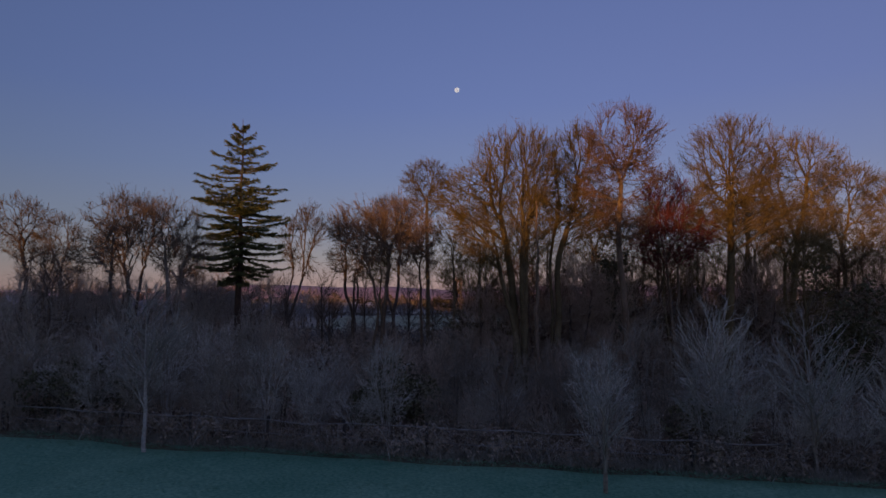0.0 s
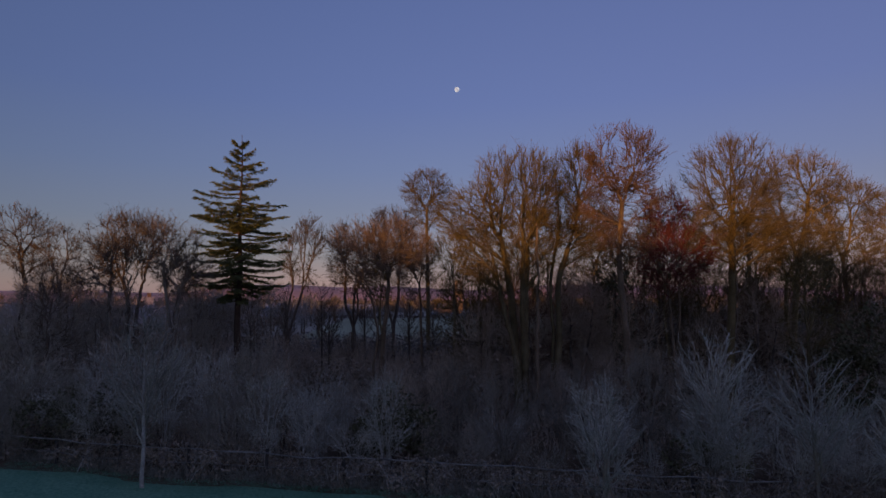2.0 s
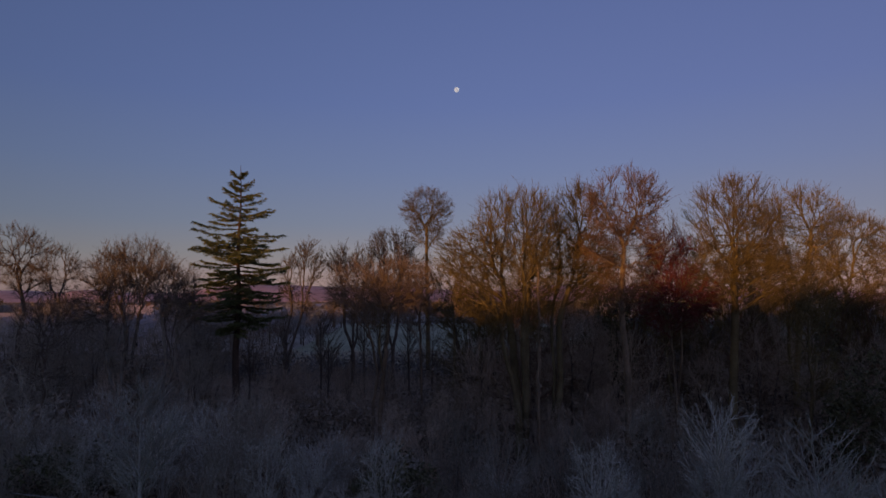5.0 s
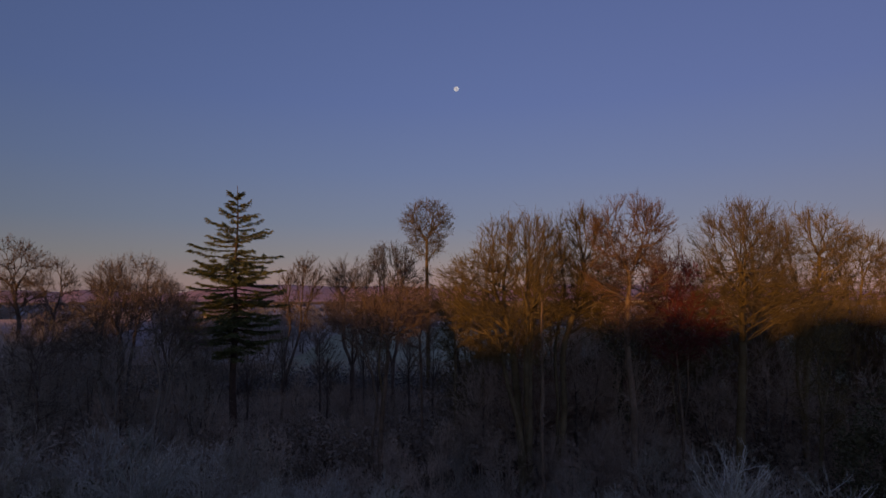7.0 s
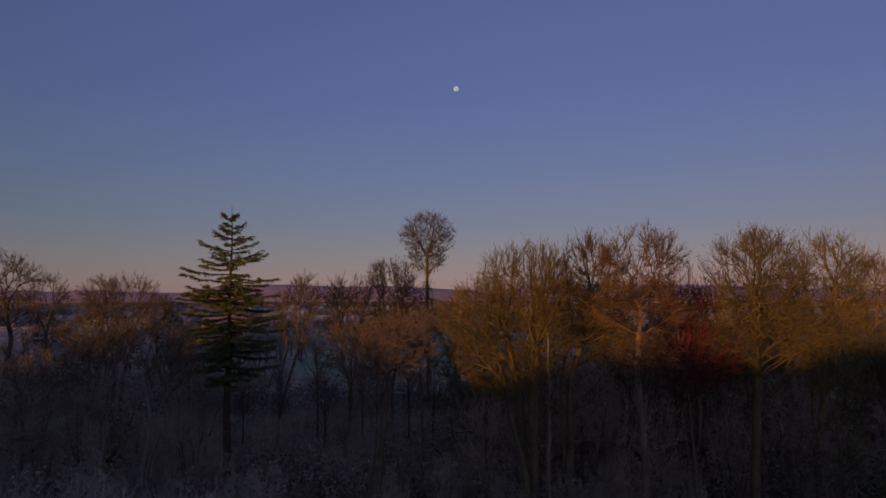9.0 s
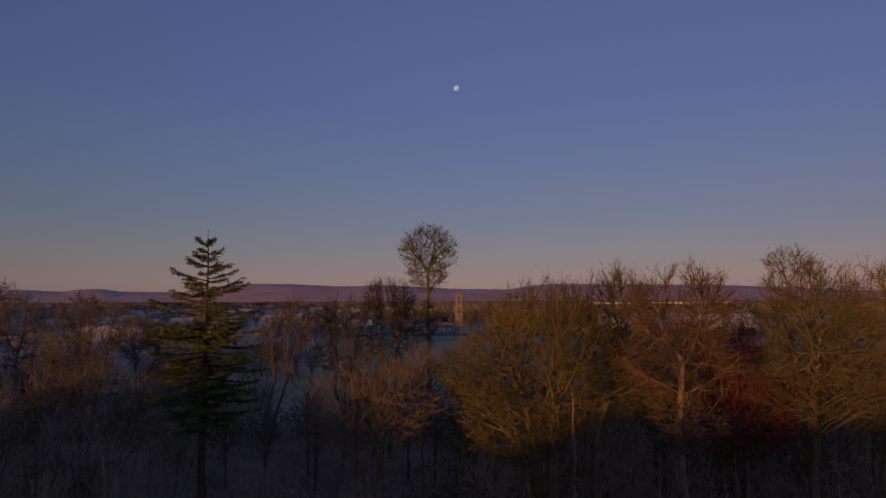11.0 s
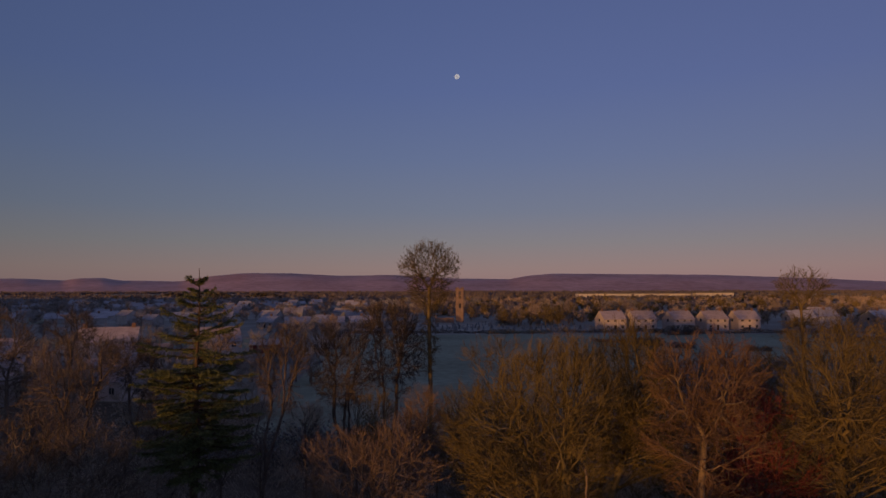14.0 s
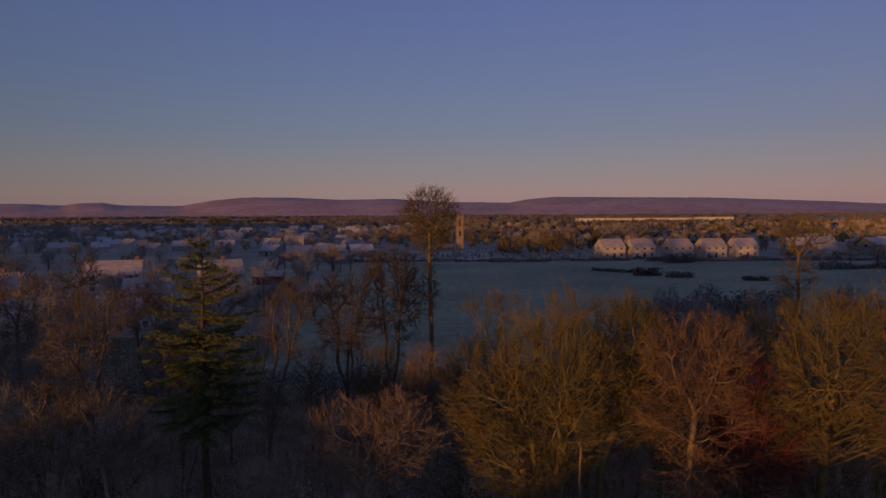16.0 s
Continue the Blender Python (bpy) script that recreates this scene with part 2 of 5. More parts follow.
def box(bm, x0, x1, y0, y1, z0, z1, bevel=0.0):
    made = bmesh.ops.create_cube(bm, size=1.0)["verts"]
    for v in made:
        v.co = Vector((x0 + (v.co.x + 0.5) * (x1 - x0), y0 + (v.co.y + 0.5) * (y1 - y0), z0 + (v.co.z + 0.5) * (z1 - z0)))
    if bevel:
        edges = list({e for v in made for e in v.link_edges})
        bmesh.ops.bevel(bm, geom=edges, offset=bevel, segments=1, affect="EDGES")


def unit(v):
    return v / np.maximum(np.linalg.norm(v, axis=-1, keepdims=True), 1e-9)


def tubes(p0, p1, r0, r1, d0, d1, sides):
    """Prisms from ring to ring; rings that meet along one branch coincide."""
    def ring(p, r, d):
        ref = np.where(np.abs(d[:, 2:3]) < 0.92, np.array([[0.0, 0.0, 1.0]]), np.array([[1.0, 0.0, 0.0]]))
        u = unit(np.cross(d, ref))
        w = np.cross(d, u)
        a = np.arange(sides) * (2 * math.pi / sides)
        return p[:, None, :] + r[:, None, None] * (np.cos(a)[None, :, None] * u[:, None, :] + np.sin(a)[None, :, None] * w[:, None, :])
    n = len(p0)
    v = np.concatenate([ring(p0, r0, d0), ring(p1, r1, d1)], axis=1).reshape(-1, 3)
    base = (np.arange(n) * 2 * sides)[:, None]
    i = np.arange(sides)[None, :]
    j = (i + 1) % sides
    f = np.stack([base + i, base + j, base + sides + j, base + sides + i], axis=2).reshape(-1, 4)
    return v, f


def slivers(rng, p0, p1, r):
    """Thin tapering strips, a triangle each."""
    side = unit(np.cross(p1 - p0, rng.normal(size=p0.shape))) * r
    n = len(p0)
    return np.stack([p0 - side, p0 + side, p1], 1).reshape(-1, 3), np.arange(n * 3).reshape(-1, 3)


def in_threes(v, f):
    """The same surface with every four-cornered face cut in two."""
    return v, np.concatenate([f[:, (0, 1, 2)], f[:, (0, 2, 3)]])


def join(pieces):
    vs, fs, at = [], [], 0
    for v, f in pieces:
        vs.append(v)
        fs.append(f + at)
        at += len(v)
    return np.concatenate(vs), np.concatenate(fs)


# ---------- trees ----------
def crown_points(rng, blobs, count, hollow=0.12, clump=0.0):
    """Ends of the branches: spread through ellipsoids (x, y, z, rx, ry, rz), most of them towards the rim, in loose tufts."""
    size = np.array([(b[3] * b[4] * b[5]) ** 0.8 for b in blobs])
    bl = np.array(blobs, float)[rng.choice(len(blobs), count * 2, p=size / size.sum())]
    way = unit(rng.normal(size=(count * 2, 3)))
    goals = bl[:, :3] + way * (hollow + (1 - hollow) * rng.random((count * 2, 1)) ** np.where(way[:, 2:] > 0, 0.32, 0.45)) * bl[:, 3:]
    low = np.array([(x - bx) ** 2 / rx ** 2 + (y - by) ** 2 / ry ** 2 for (x, y, z), (bx, by, bz, rx, ry, rz) in zip(goals, bl)])
    goals[:, 2] += np.where(way[:, 2] < 0, 0.12 * bl[:, 5] * low, 0)
    if clump:
        shift = rng.random(3) * 50
        lump = np.array([noise.noise(Vector(g * clump + shift)) for g in goals])
        goals = goals[np.argsort(-lump + rng.normal(size=len(lump)) * 0.3)[:count]]
        rng.shuffle(goals)
    return goals[:count]


def grow(rng, stems, goals, step=0.3, lift=0.1, gnarl=0.06, rake=0.6, curl=0.35):
    """A branching skeleton: every stem carries the branch ends nearest to it, and each limb forks again and again
    towards the two halves of what it still has to reach."""
    pos, par, facing = [], [], []

    def put(p, parent, d):
        pos.append(p)
        par.append(parent)
        facing.append(d)
        return len(pos) - 1

    def limb(i, d0, p1, d1, wild):
        p0 = pos[i]
        ln = float(np.linalg.norm(p1 - p0))
        k = max(1, int(round(ln / step)))
        if k == 1:
            return put(p1, i, unit(d1 + (p1 - p0) / max(ln, 1e-6)))
        s = (np.arange(1, k + 1) / k)[:, None]
        h = ln * 0.9
        pts = (2 * s ** 3 - 3 * s ** 2 + 1) * p0 + (s ** 3 - 2 * s ** 2 + s) * h * d0 + (3 * s ** 2 - 2 * s ** 3) * p1 + (s ** 3 - s ** 2) * h * d1
        pts[:-1] += rng.normal(size=(k - 1, 3)) * wild * min(step, ln) * 2.0
        last = p0
        for q in pts:
            i = put(q, i, unit(q - last))
            last = q
        return i

    tops = np.array([st[-1] for st in stems], float)
    mids = np.array([st[len(st) // 2] for st in stems], float)
    owner = (np.linalg.norm(goals[:, None] - tops[None], axis=2) + 0.6 * np.linalg.norm(goals[:, None, :2] - mids[None, :, :2], axis=2)).argmin(1)
    up = np.array([0, 0, 1.0])
    for si, stem in enumerate(stems):
        mine = np.nonzero(owner == si)[0]
        pts = [np.array(p, float) for p in stem]
        i = put(pts[0], -1, up)
        trunk = [i]
        tang = [unit(pts[min(k + 1, len(pts) - 1)] - pts[max(k - 1, 0)]) for k in range(len(pts))]
        for k in range(1, len(pts)):
            first = len(pos)
            i = limb(i, tang[k - 1], pts[k], tang[k], gnarl * 0.4)
            trunk.extend(range(first, len(pos)))
        if not len(mine):
            continue
        axis = np.array([pos[t] for t in trunk])
        flat = np.linalg.norm(goals[mine, :2] - tops[si, :2], axis=1)
        want = goals[mine, 2] - rake * flat * (0.7 + 0.6 * rng.random(len(mine)))
        todo = []
        high = want >= tops[si, 2] - 0.5
        if high.any():
            todo.append((trunk[-1], facing[trunk[-1]], mine[high]))
        rest, want = mine[~high], want[~high]
        if len(rest):
            floor = max(tops[si, 2] * 0.3, min(1.0, tops[si, 2] * 0.5))
            level = np.round((np.maximum(want, floor) + rng.normal() * 0.2) / max(0.7, (tops[si, 2] - floor) / 7))
            turn = np.arctan2(goals[rest, 1] - tops[si, 1], goals[rest, 0] - tops[si, 0])
            for lv in np.unique(level):
                here = level == lv
                parts = 3 if here.sum() > 24 else 2
                off = rng.random() * 6.28
                sector = (((turn + off) % (2 * math.pi)) / (2 * math.pi) * parts).astype(int)
                for c in range(parts):
                    ids = rest[here & (sector == c)]
                    if len(ids):
                        z = lv * max(0.7, (tops[si, 2] - floor) / 7) + rng.normal() * 0.25
                        node = trunk[int(np.abs(axis[:, 2] - z).argmin())]
                        out = unit(goals[ids].mean(0) - pos[node])
                        todo.append((node, unit(out + up * 0.25), ids))
        while todo:
            i, d, ids = todo.pop()
            p = pos[i]
            n = len(ids)
            if n == 1:
                g = goals[ids[0]]
                limb(i, d, g, unit(g - p + up * lift * 0.5), gnarl)
                continue
            v = goals[ids] - p
            dist = np.linalg.norm(v, axis=1)
            f = v / np.maximum(dist, 1e-6)[:, None] * dist.mean() + v * curl
            f = f - f.mean(0)
            ax = np.linalg.eigh(f.T @ f)[1][:, 2] if n > 2 else f[0]
            order = np.argsort(f @ ax + rng.normal(size=n) * 0.05)
            cut = min(max(1, int(round(n * rng.uniform(0.28, 0.72)))), n - 1)
            for half in (order[:cut], order[cut:]):
                sub = ids[half]
                c = goals[sub].mean(0)
                way = c - p
                far = float(np.linalg.norm(way))
                big = len(sub) > n * 0.5
                chord = unit(way)
                d0 = unit(d * (1.0 if big else 0.45) + chord * 0.7)
                if len(sub) == 1:
                    todo.append((i, d0, sub))
                    continue
                go = far * rng.uniform(0.26, 0.46)
                end = p + unit(chord + d0 * 0.35 + up * lift * 0.4) * go
                j = limb(i, d0, end, unit(c - end + d0 * far * 0.25 + up * lift * far * 0.3), gnarl)
                todo.append((j, facing[j], sub))
    return np.array(pos), np.array(par), np.array(facing)


def tree_meshes(rng, skeleton, thick, tip=0.0125, twig=0.5, twigs=2, fine=2, split=0.024, spray=0.42, droop=0.2, twig_r=0.0085, rim=0.45):
    """Two meshes: the trunk with its limbs, and the twigs."""
    pos, par, facing = skeleton
    n = len(pos)
    tips = np.zeros(n)
    kids = np.zeros(n, int)
    for p in par:
        if p >= 0:
            kids[p] += 1
    tips[kids == 0] = 1
    for i in range(n - 1, -1, -1):
        if par[i] >= 0 and par[i] < i:
            tips[par[i]] += tips[i]
    tips = np.maximum(tips, 1)
    power = math.log(max(thick / tip, 1.5)) / math.log(max(tips.max(), 2.0))
    rad = tip * tips ** power
    rad *= np.where(rad > split, 1.16 - 0.4 * np.clip(pos[:, 2] / pos[:, 2].max(), 0, 1), 1.0)      # boles taper upward
    for i in range(n):                       # the flare at the foot
        if pos[i][2] < 0.7 and rad[i] > split:
            rad[i] *= 1 + 0.3 * (0.7 - pos[i][2]) ** 2
    main = {}
    for i, p in enumerate(par):
        if p >= 0 and (p not in main or tips[i] > tips[main[p]]):
            main[p] = i
    seg = np.nonzero(par >= 0)[0]
    p = par[seg]
    is_main = np.array([main[b] == a for a, b in zip(seg, p)])
    r0 = np.where(is_main, rad[p], np.minimum(rad[p], rad[seg] * 1.12))
    d0 = np.where(is_main[:, None], facing[p], facing[seg])
    limbs = rad[seg] >= split
    big = []
    for mask, sides in ((rad[seg] >= 0.13, 8), (limbs & (rad[seg] < 0.13), 5)):
        if mask.any():
            s = seg[mask]
            big.append(tubes(pos[p[mask]], pos[s], r0[mask], rad[s], d0[mask], facing[s], sides))
    small = []
    s = seg[~limbs]
    small.append(tubes(pos[p[~limbs]], pos[s], r0[~limbs], rad[s], d0[~limbs], facing[s], 3))
    # twigs: on every slender branch, each with finer side twigs
    host = np.nonzero((tips <= 3) & (par >= 0))[0]
    host = np.repeat(host, twigs)
    k = len(host)
    start = pos[host] + (pos[par[host]] - pos[host]) * rng.random((k, 1))
    heart = pos[host].mean(0) - np.array([0, 0, 1.0])
    fan = unit(pos[host] - heart) * rim
    way = unit(facing[host] * 0.6 + fan + rng.normal(size=(k, 3)) * spray + np.array([0, 0, 0.12]))
    length = twig * (0.5 + rng.random((k, 1)))
    bend = unit(way + fan * 0.3 + rng.normal(size=(k, 3)) * 0.18 + np.array([0, 0, droop]))
    mid = start + way * length * 0.5
    end = mid + bend * length * 0.5
    small = [in_threes(*piece) for piece in small]
    small.append(slivers(rng, start, end, twig_r * 1.3))
    small.append(slivers(rng, end, mid, twig_r * 0.6))
    if fine:
        src = np.repeat(np.arange(k), fine)
        q = len(src)
        f0 = start[src] + (end[src] - start[src]) * (0.15 + 0.75 * rng.random((q, 1)))
        fw = unit(bend[src] + rng.normal(size=(q, 3)) * 0.6)
        f1 = f0 + fw * length[src] * (0.3 + 0.4 * rng.random((q, 1)))
        small.append(slivers(rng, f0, f1, twig_r))
    tw = mesh_of("twigs", *join(small))
    tr = mesh_of("trunk", *join(big), smooth=True) if big else None
    return tr, tw


def plant(name, label, category, at, meshes, bark, twig_mat, group="", extra=None):
    ob = thing(name, label, category, group, "", at)
    trunk, twigs = meshes
    if trunk:
        mesh_part("trunk", trunk, bark, ob)
    mesh_part("crown", twigs, twig_mat, ob)
    return ob


def rise(x, y):
    """The ground's height: the lawn falls a little to the east."""
    fade = min(max((62 - y) / 20, 0), 1)
    return -0.02 * min(max(x + 13, 0), 26) * fade


def big_tree(seed, name, label, foot, blobs, thick, bark, twig_mat, fork=0.5, lean=(0, 0), count=700, stems=1, depth=1.0, clump=0.55, hollow=0.2, **kw):
    """A tree whose foot and crown (x, y, z, half-width, half-height) are given in the world."""
    rng = np.random.default_rng(seed)
    fx, fy = foot
    ground = rise(fx, fy)
    local = [(x - fx, y - fy, z - ground, rx, rx * depth, rz) for x, y, z, rx, rz in blobs]
    goals = crown_points(rng, local, int(count * 0.62) if fy > 62 else count, hollow, clump)
    low = min(b[2] - b[5] for b in local)
    top = max(b[2] for b in local)
    h = low + (top - low) * fork
    heart = goals[rng.choice(len(goals), stems, replace=False)]
    for k in range(6):           # the share of the crown that each stem carries
        near = np.linalg.norm(goals[:, None, :2] - heart[None, :, :2], axis=2).argmin(1)
        heart = np.array([goals[near == i].mean(0) if (near == i).any() else heart[i] for i in range(stems)])
    lines = []
    for i in range(stems):
        share = 0.75 if stems == 1 else 0.5
        ex, ey = heart[i][0] * share + lean[0], heart[i][1] * share + lean[1]
        off = 0.0 if stems == 1 else 0.14
        a = math.atan2(ey, ex)
        bow = rng.normal(size=2) * 0.14
        hh = h * (1.0 if stems == 1 else rng.uniform(0.86, 1.06))
        lines.append([(math.cos(a) * off, math.sin(a) * off, -0.3), (ex * 0.28 + bow[0], ey * 0.28 + bow[1], hh * 0.4), (ex * 0.62 - bow[0], ey * 0.62, hh * 0.72), (ex, ey, hh)])
    grow_kw = {k: kw.pop(k) for k in ("step", "lift", "gnarl", "rake", "curl") if k in kw}
    if fy > 62:        # far crowns carry coarser twigs
        kw.setdefault("twig_r", 0.012)
        kw.setdefault("tip", 0.017)
    sk = grow(rng, lines, goals, **grow_kw)
    return plant(name, label, "tree", pose(fx, fy, ground), tree_meshes(rng, sk, thick, **kw), bark, twig_mat)


# ---------- the ground ----------
def sheet(name, xs, ys, height, mats, which=None):
    X, Y = np.meshgrid(xs, ys)
    v = np.array([(x, y, height(x, y)) for x, y in zip(X.ravel(), Y.ravel())])
    nx, ny = len(xs), len(ys)
    f = [(j * nx + i, j * nx + i + 1, (j + 1) * nx + i + 1, (j + 1) * nx + i) for j in range(ny - 1) for i in range(nx - 1)]
    me = mesh_of(name, v, f, smooth=True)
    for m in mats:
        me.materials.append(m)
    if which:
        for pl in me.polygons:
            pl.material_index = which(*pl.center[:2])
    return new(name, me)


def bumps(x, y, s, a):
    return a * noise.noise(Vector((x * s, y * s, 3.7)))


def lawn_edge(x):
    return 29.2 - 0.147 * x + 0.22 * max(0.0, -13 - x) + 0.35 * noise.noise(Vector((x * 0.5, 1.3, 0)))


g_x = np.concatenate([np.linspace(-4200, -300, 14), np.linspace(-240, -70, 10), np.linspace(-60, 60, 61), np.linspace(70, 240, 10), np.linspace(300, 4200, 14)])
g_y = np.concatenate([np.linspace(-700, -60, 8), np.linspace(-40, 10, 8), np.linspace(12, 70, 40), np.linspace(75, 300, 24), np.linspace(340, 900, 12), np.linspace(1000, 4600, 10)])
ground = sheet("ground", g_x, g_y,
               lambda x, y: rise(x, y) - 0.09 + (bumps(x, y, 0.3, 0.12) if 30 < y < 95 and abs(x) < 60 else 0) - (0.16 if y < 29 - 0.147 * x else 0),
               [LITTER, PLAIN], lambda x, y: 1 if y > 110 or abs(x) > 75 else 0)
tagged(ground, "dark woodland floor running out to a frosty winter plain", "ground", kind="structure")


def lawn_sheet():
    xs = np.linspace(-70, 60, 131)
    fr = np.concatenate([np.linspace(0, 0.85, 12), np.linspace(0.88, 1, 8)])
    v = []
    for f in fr:
        for x in xs:
            e = lawn_edge(x)
            y = -60 + (e + 60) * f
            v.append((x, y, rise(x, y) + bumps(x, y, 0.25, 0.05) - (0.0 if f < 1 else 0.15)))
    nx = len(xs)
    q = [(j * nx + i, j * nx + i + 1, (j + 1) * nx + i + 1, (j + 1) * nx + i) for j in range(len(fr) - 1) for i in range(nx - 1)]
    me = mesh_of("lawn", v, q, smooth=True)
    me.materials.append(LAWN)
    return tagged(new("lawn", me), "frosted teal-green mown lawn", "lawn", kind="structure")


lawn_sheet()


def pasture(name, x0, x1, y0, y1, z, slant=0.0):
    xs, ys = np.linspace(0, 1, 40), np.linspace(0, 1, 30)
    v, q = [], []
    for b in ys:
        y = y0 + (y1 - y0) * b
        for a in xs:
            x = x0 + (x1 - x0) * a + slant * b
            rag = 1.5 * noise.noise(Vector((x * 0.06, y * 0.06, z)))
            v.append((x + (rag if a in (0.0, 1.0) else 0), y + (rag * 2 if b == 1.0 else 0) + (1 - b) ** 3 * 9 * noise.noise(Vector((x * 0.09, 2.2, z))), z + bumps(x, y, 0.03, 0.03)))
    for j in range(29):
        for i in range(39):
            q.append((j * 40 + i, j * 40 + i + 1, (j + 1) * 40 + i + 1, (j + 1) * 40 + i))
    me = mesh_of(name, v, q, smooth=True)
    me.materials.append(FIELD)
    return tagged(new(name, me), "flat frost-whitened pasture", "field", kind="structure")


pasture("field", -26, 150, 84, 254, 0.02, -14)
pasture("field", -150, -60, 205, 236, 0.03)
pasture("field", -700, -150, 690, 960, 0.06)
pasture("field", 120, 420, 640, 720, 0.05)
pasture("field", -330, -190, 330, 400, 0.05)
pasture("field", -1050, -330, 1280, 2000, 0.1)
pasture("field", 500, 1200, 1300, 1800, 0.1)


# ---------- hills along the horizon ----------
def hills():
    ridge = [(-4200, 58), (-3200, 66), (-2680, 80), (-2500, 80), (-2260, 68), (-2180, 80), (-2030, 83), (-1920, 67), (-1560, 62), (-1380, 94), (-1180, 110), (-900, 108),
             (-630, 94), (-290, 96), (60, 76), (390, 72), (500, 92), (640, 104), (1080, 100), (1580, 96), (1920, 84), (2260, 72), (2680, 52), (3400, 60), (4300, 50)]
    xs = np.linspace(-4200, 4300, 340)
    tops = np.interp(xs, [p[0] for p in ridge], [p[1] for p in ridge])
    depth = [(2750, 0.0), (2850, 0.10), (2980, 0.28), (3120, 0.5), (3280, 0.68), (3450, 0.84), (3640, 0.95), (3800, 1.0), (3950, 0.93), (4300, 0.2)]
    v, q = [], []
    for y, k in depth:
        for x, t in zip(xs, tops):
            wob = noise.noise(Vector((x * 0.004, y * 0.006, 0))) * 9 * (k if k < 0.98 else 0.12) + noise.noise(Vector((x * 0.02, y * 0.02, 5))) * 1.5 * k
            v.append((x * y / 3800, y, t * k + wob - (1.5 if k == 0 else 0)))
    n = len(xs)
    for j in range(len(depth) - 1):
        for i in range(n - 1):
            q.append((j * n + i, j * n + i + 1, (j + 1) * n + i + 1, (j + 1) * n + i))
    me = mesh_of("hills", v, q, smooth=True)
    me.materials.append(HAZY_HEATH)
    return tagged(new("hills", me), "long low moorland hills along the horizon, coloured rose by haze", "hills", kind="structure")


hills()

# the moon, a little past full
moon_dir = Vector((0.0213, 0.9465, 0.3218)).normalized()
bm = bmesh.new()
bmesh.ops.create_uvsphere(bm, u_segments=24, v_segments=16, radius=17.5)
for v in bm.verts:
    v.co.x *= 0.92 if v.co.x > 0 else 1.0
moon = part("moon", bm, MOONLIGHT)
moon.matrix_basis = Matrix.Translation(Vector((-2.6, 10, 11)) + moon_dir * 4500) @ pose(0, 0, 0, 0, 25, 0)
for pl in moon.data.polygons:
    pl.use_smooth = True
tagged(moon, "pale gibbous moon in a clear dawn sky", "moon", kind="structure")


# an unseen belt added behind the lawn, which keeps the low sun off the foreground
def sun_blocker():
    rng = np.random.default_rng(5)
    xs = np.concatenate([np.arange(-1300, -300, 5.0), np.arange(-300, 200, 2.0)])
    v, q = [], []
    for x in xs:
        # the top's bumps and dips set which trees and houses the sun reaches
        top = 13.4 + 1.0 * noise.noise(Vector((x * 0.08, 0, 0))) + 2.0 * noise.noise(Vector((x * 0.17, 4, 0))) + 1.1 * noise.noise(Vector((x * 0.45, 8, 0))) - 1.3 * math.exp(-((x + 97) / 5) ** 4) + 4.0 * math.exp(-((x + 158) / 13) ** 4) + 1.4 * math.exp(-((x + 112) / 6) ** 4) - 0.9 * math.exp(-((x + 160) / 36) ** 4) + 4.5 * min(max((-270 - x) / 60, 0), 1) + 6.5 * min(max((-420 - x) / 120, 0), 1) + 12 * min(max((-600 - x) / 80, 0), 1)
        for y, z in ((-92, -0.5), (-93, top * 0.6), (-96, top), (-102, top * 0.97), (-106, top * 0.5), (-107, -0.5)):
            v.append((x, y + rng.normal() * 0.6, z))
    for i in range(len(xs) - 1):
        for j in range(5):
            q.append((i * 6 + j, i * 6 + j + 1, (i + 1) * 6 + j + 1, (i + 1) * 6 + j))
    me = mesh_of("shelter_belt", v, q)
    me.materials.append(HEDGE)
    return tagged(new("shelter_belt", me), "unseen dark belt added behind the lawn to block the low sun", "woodland", kind="stuff")


sun_blocker()

# ---------- the belt of tall trees ----------
big_tree(11, "oak_tree", "broad many-stemmed oak with mossy ochre bark, bare", (2.0, 42.8),
         [(1.9, 42.5, 12.6, 2.7, 2.6), (-0.9, 42.5, 10.9, 2.1, 2.0), (0.3, 42.0, 8.8, 2.2, 1.6), (2.8, 43.0, 9.8, 1.9, 2.0)],
         0.2, OAK_BARK, OAK_TWIG, fork=0.35, clump=0.0, count=1740, stems=4, depth=1.15, lift=0.1)
big_tree(12, "oak_tree", "leaning twin-stemmed oak with dark mossy bark, bare", (3.4, 43.8),
         [(5.5, 44.0, 13.4, 1.9, 2.4), (6.1, 44.0, 10.6, 1.9, 2.0), (4.6, 43.5, 11.0, 1.3, 1.7)],
         0.17, OAK_BARK, OAK_TWIG, fork=0.3, lean=(0.3, 0), clump=0.0, count=960, stems=2, lift=0.1)
big_tree(13, "beech_tree", "tall straight beech with reddish bare twigs", (6.8, 40.0),
         [(7.05, 40.0, 13.7, 2.2, 2.0), (6.9, 40.0, 11.2, 2.3, 1.6), (6.6, 39.4, 9.3, 1.9, 1.1)],
         0.16, BEECH_BARK, BEECH_TWIG, fork=0.6, count=820, lift=0.12, rake=0.35)
big_tree(14, "dogwood_tree", "crimson-twigged tree in the belt, bare", (10.8, 43.8),
         [(10.8, 44.2, 11.2, 1.75, 1.8), (11.1, 43.4, 9.3, 2.2, 1.6), (10.4, 42.6, 8.3, 2.3, 1.3)], 0.08, BEECH_BARK, RED_TWIG, fork=0.3, count=760, stems=2, rake=0.4)
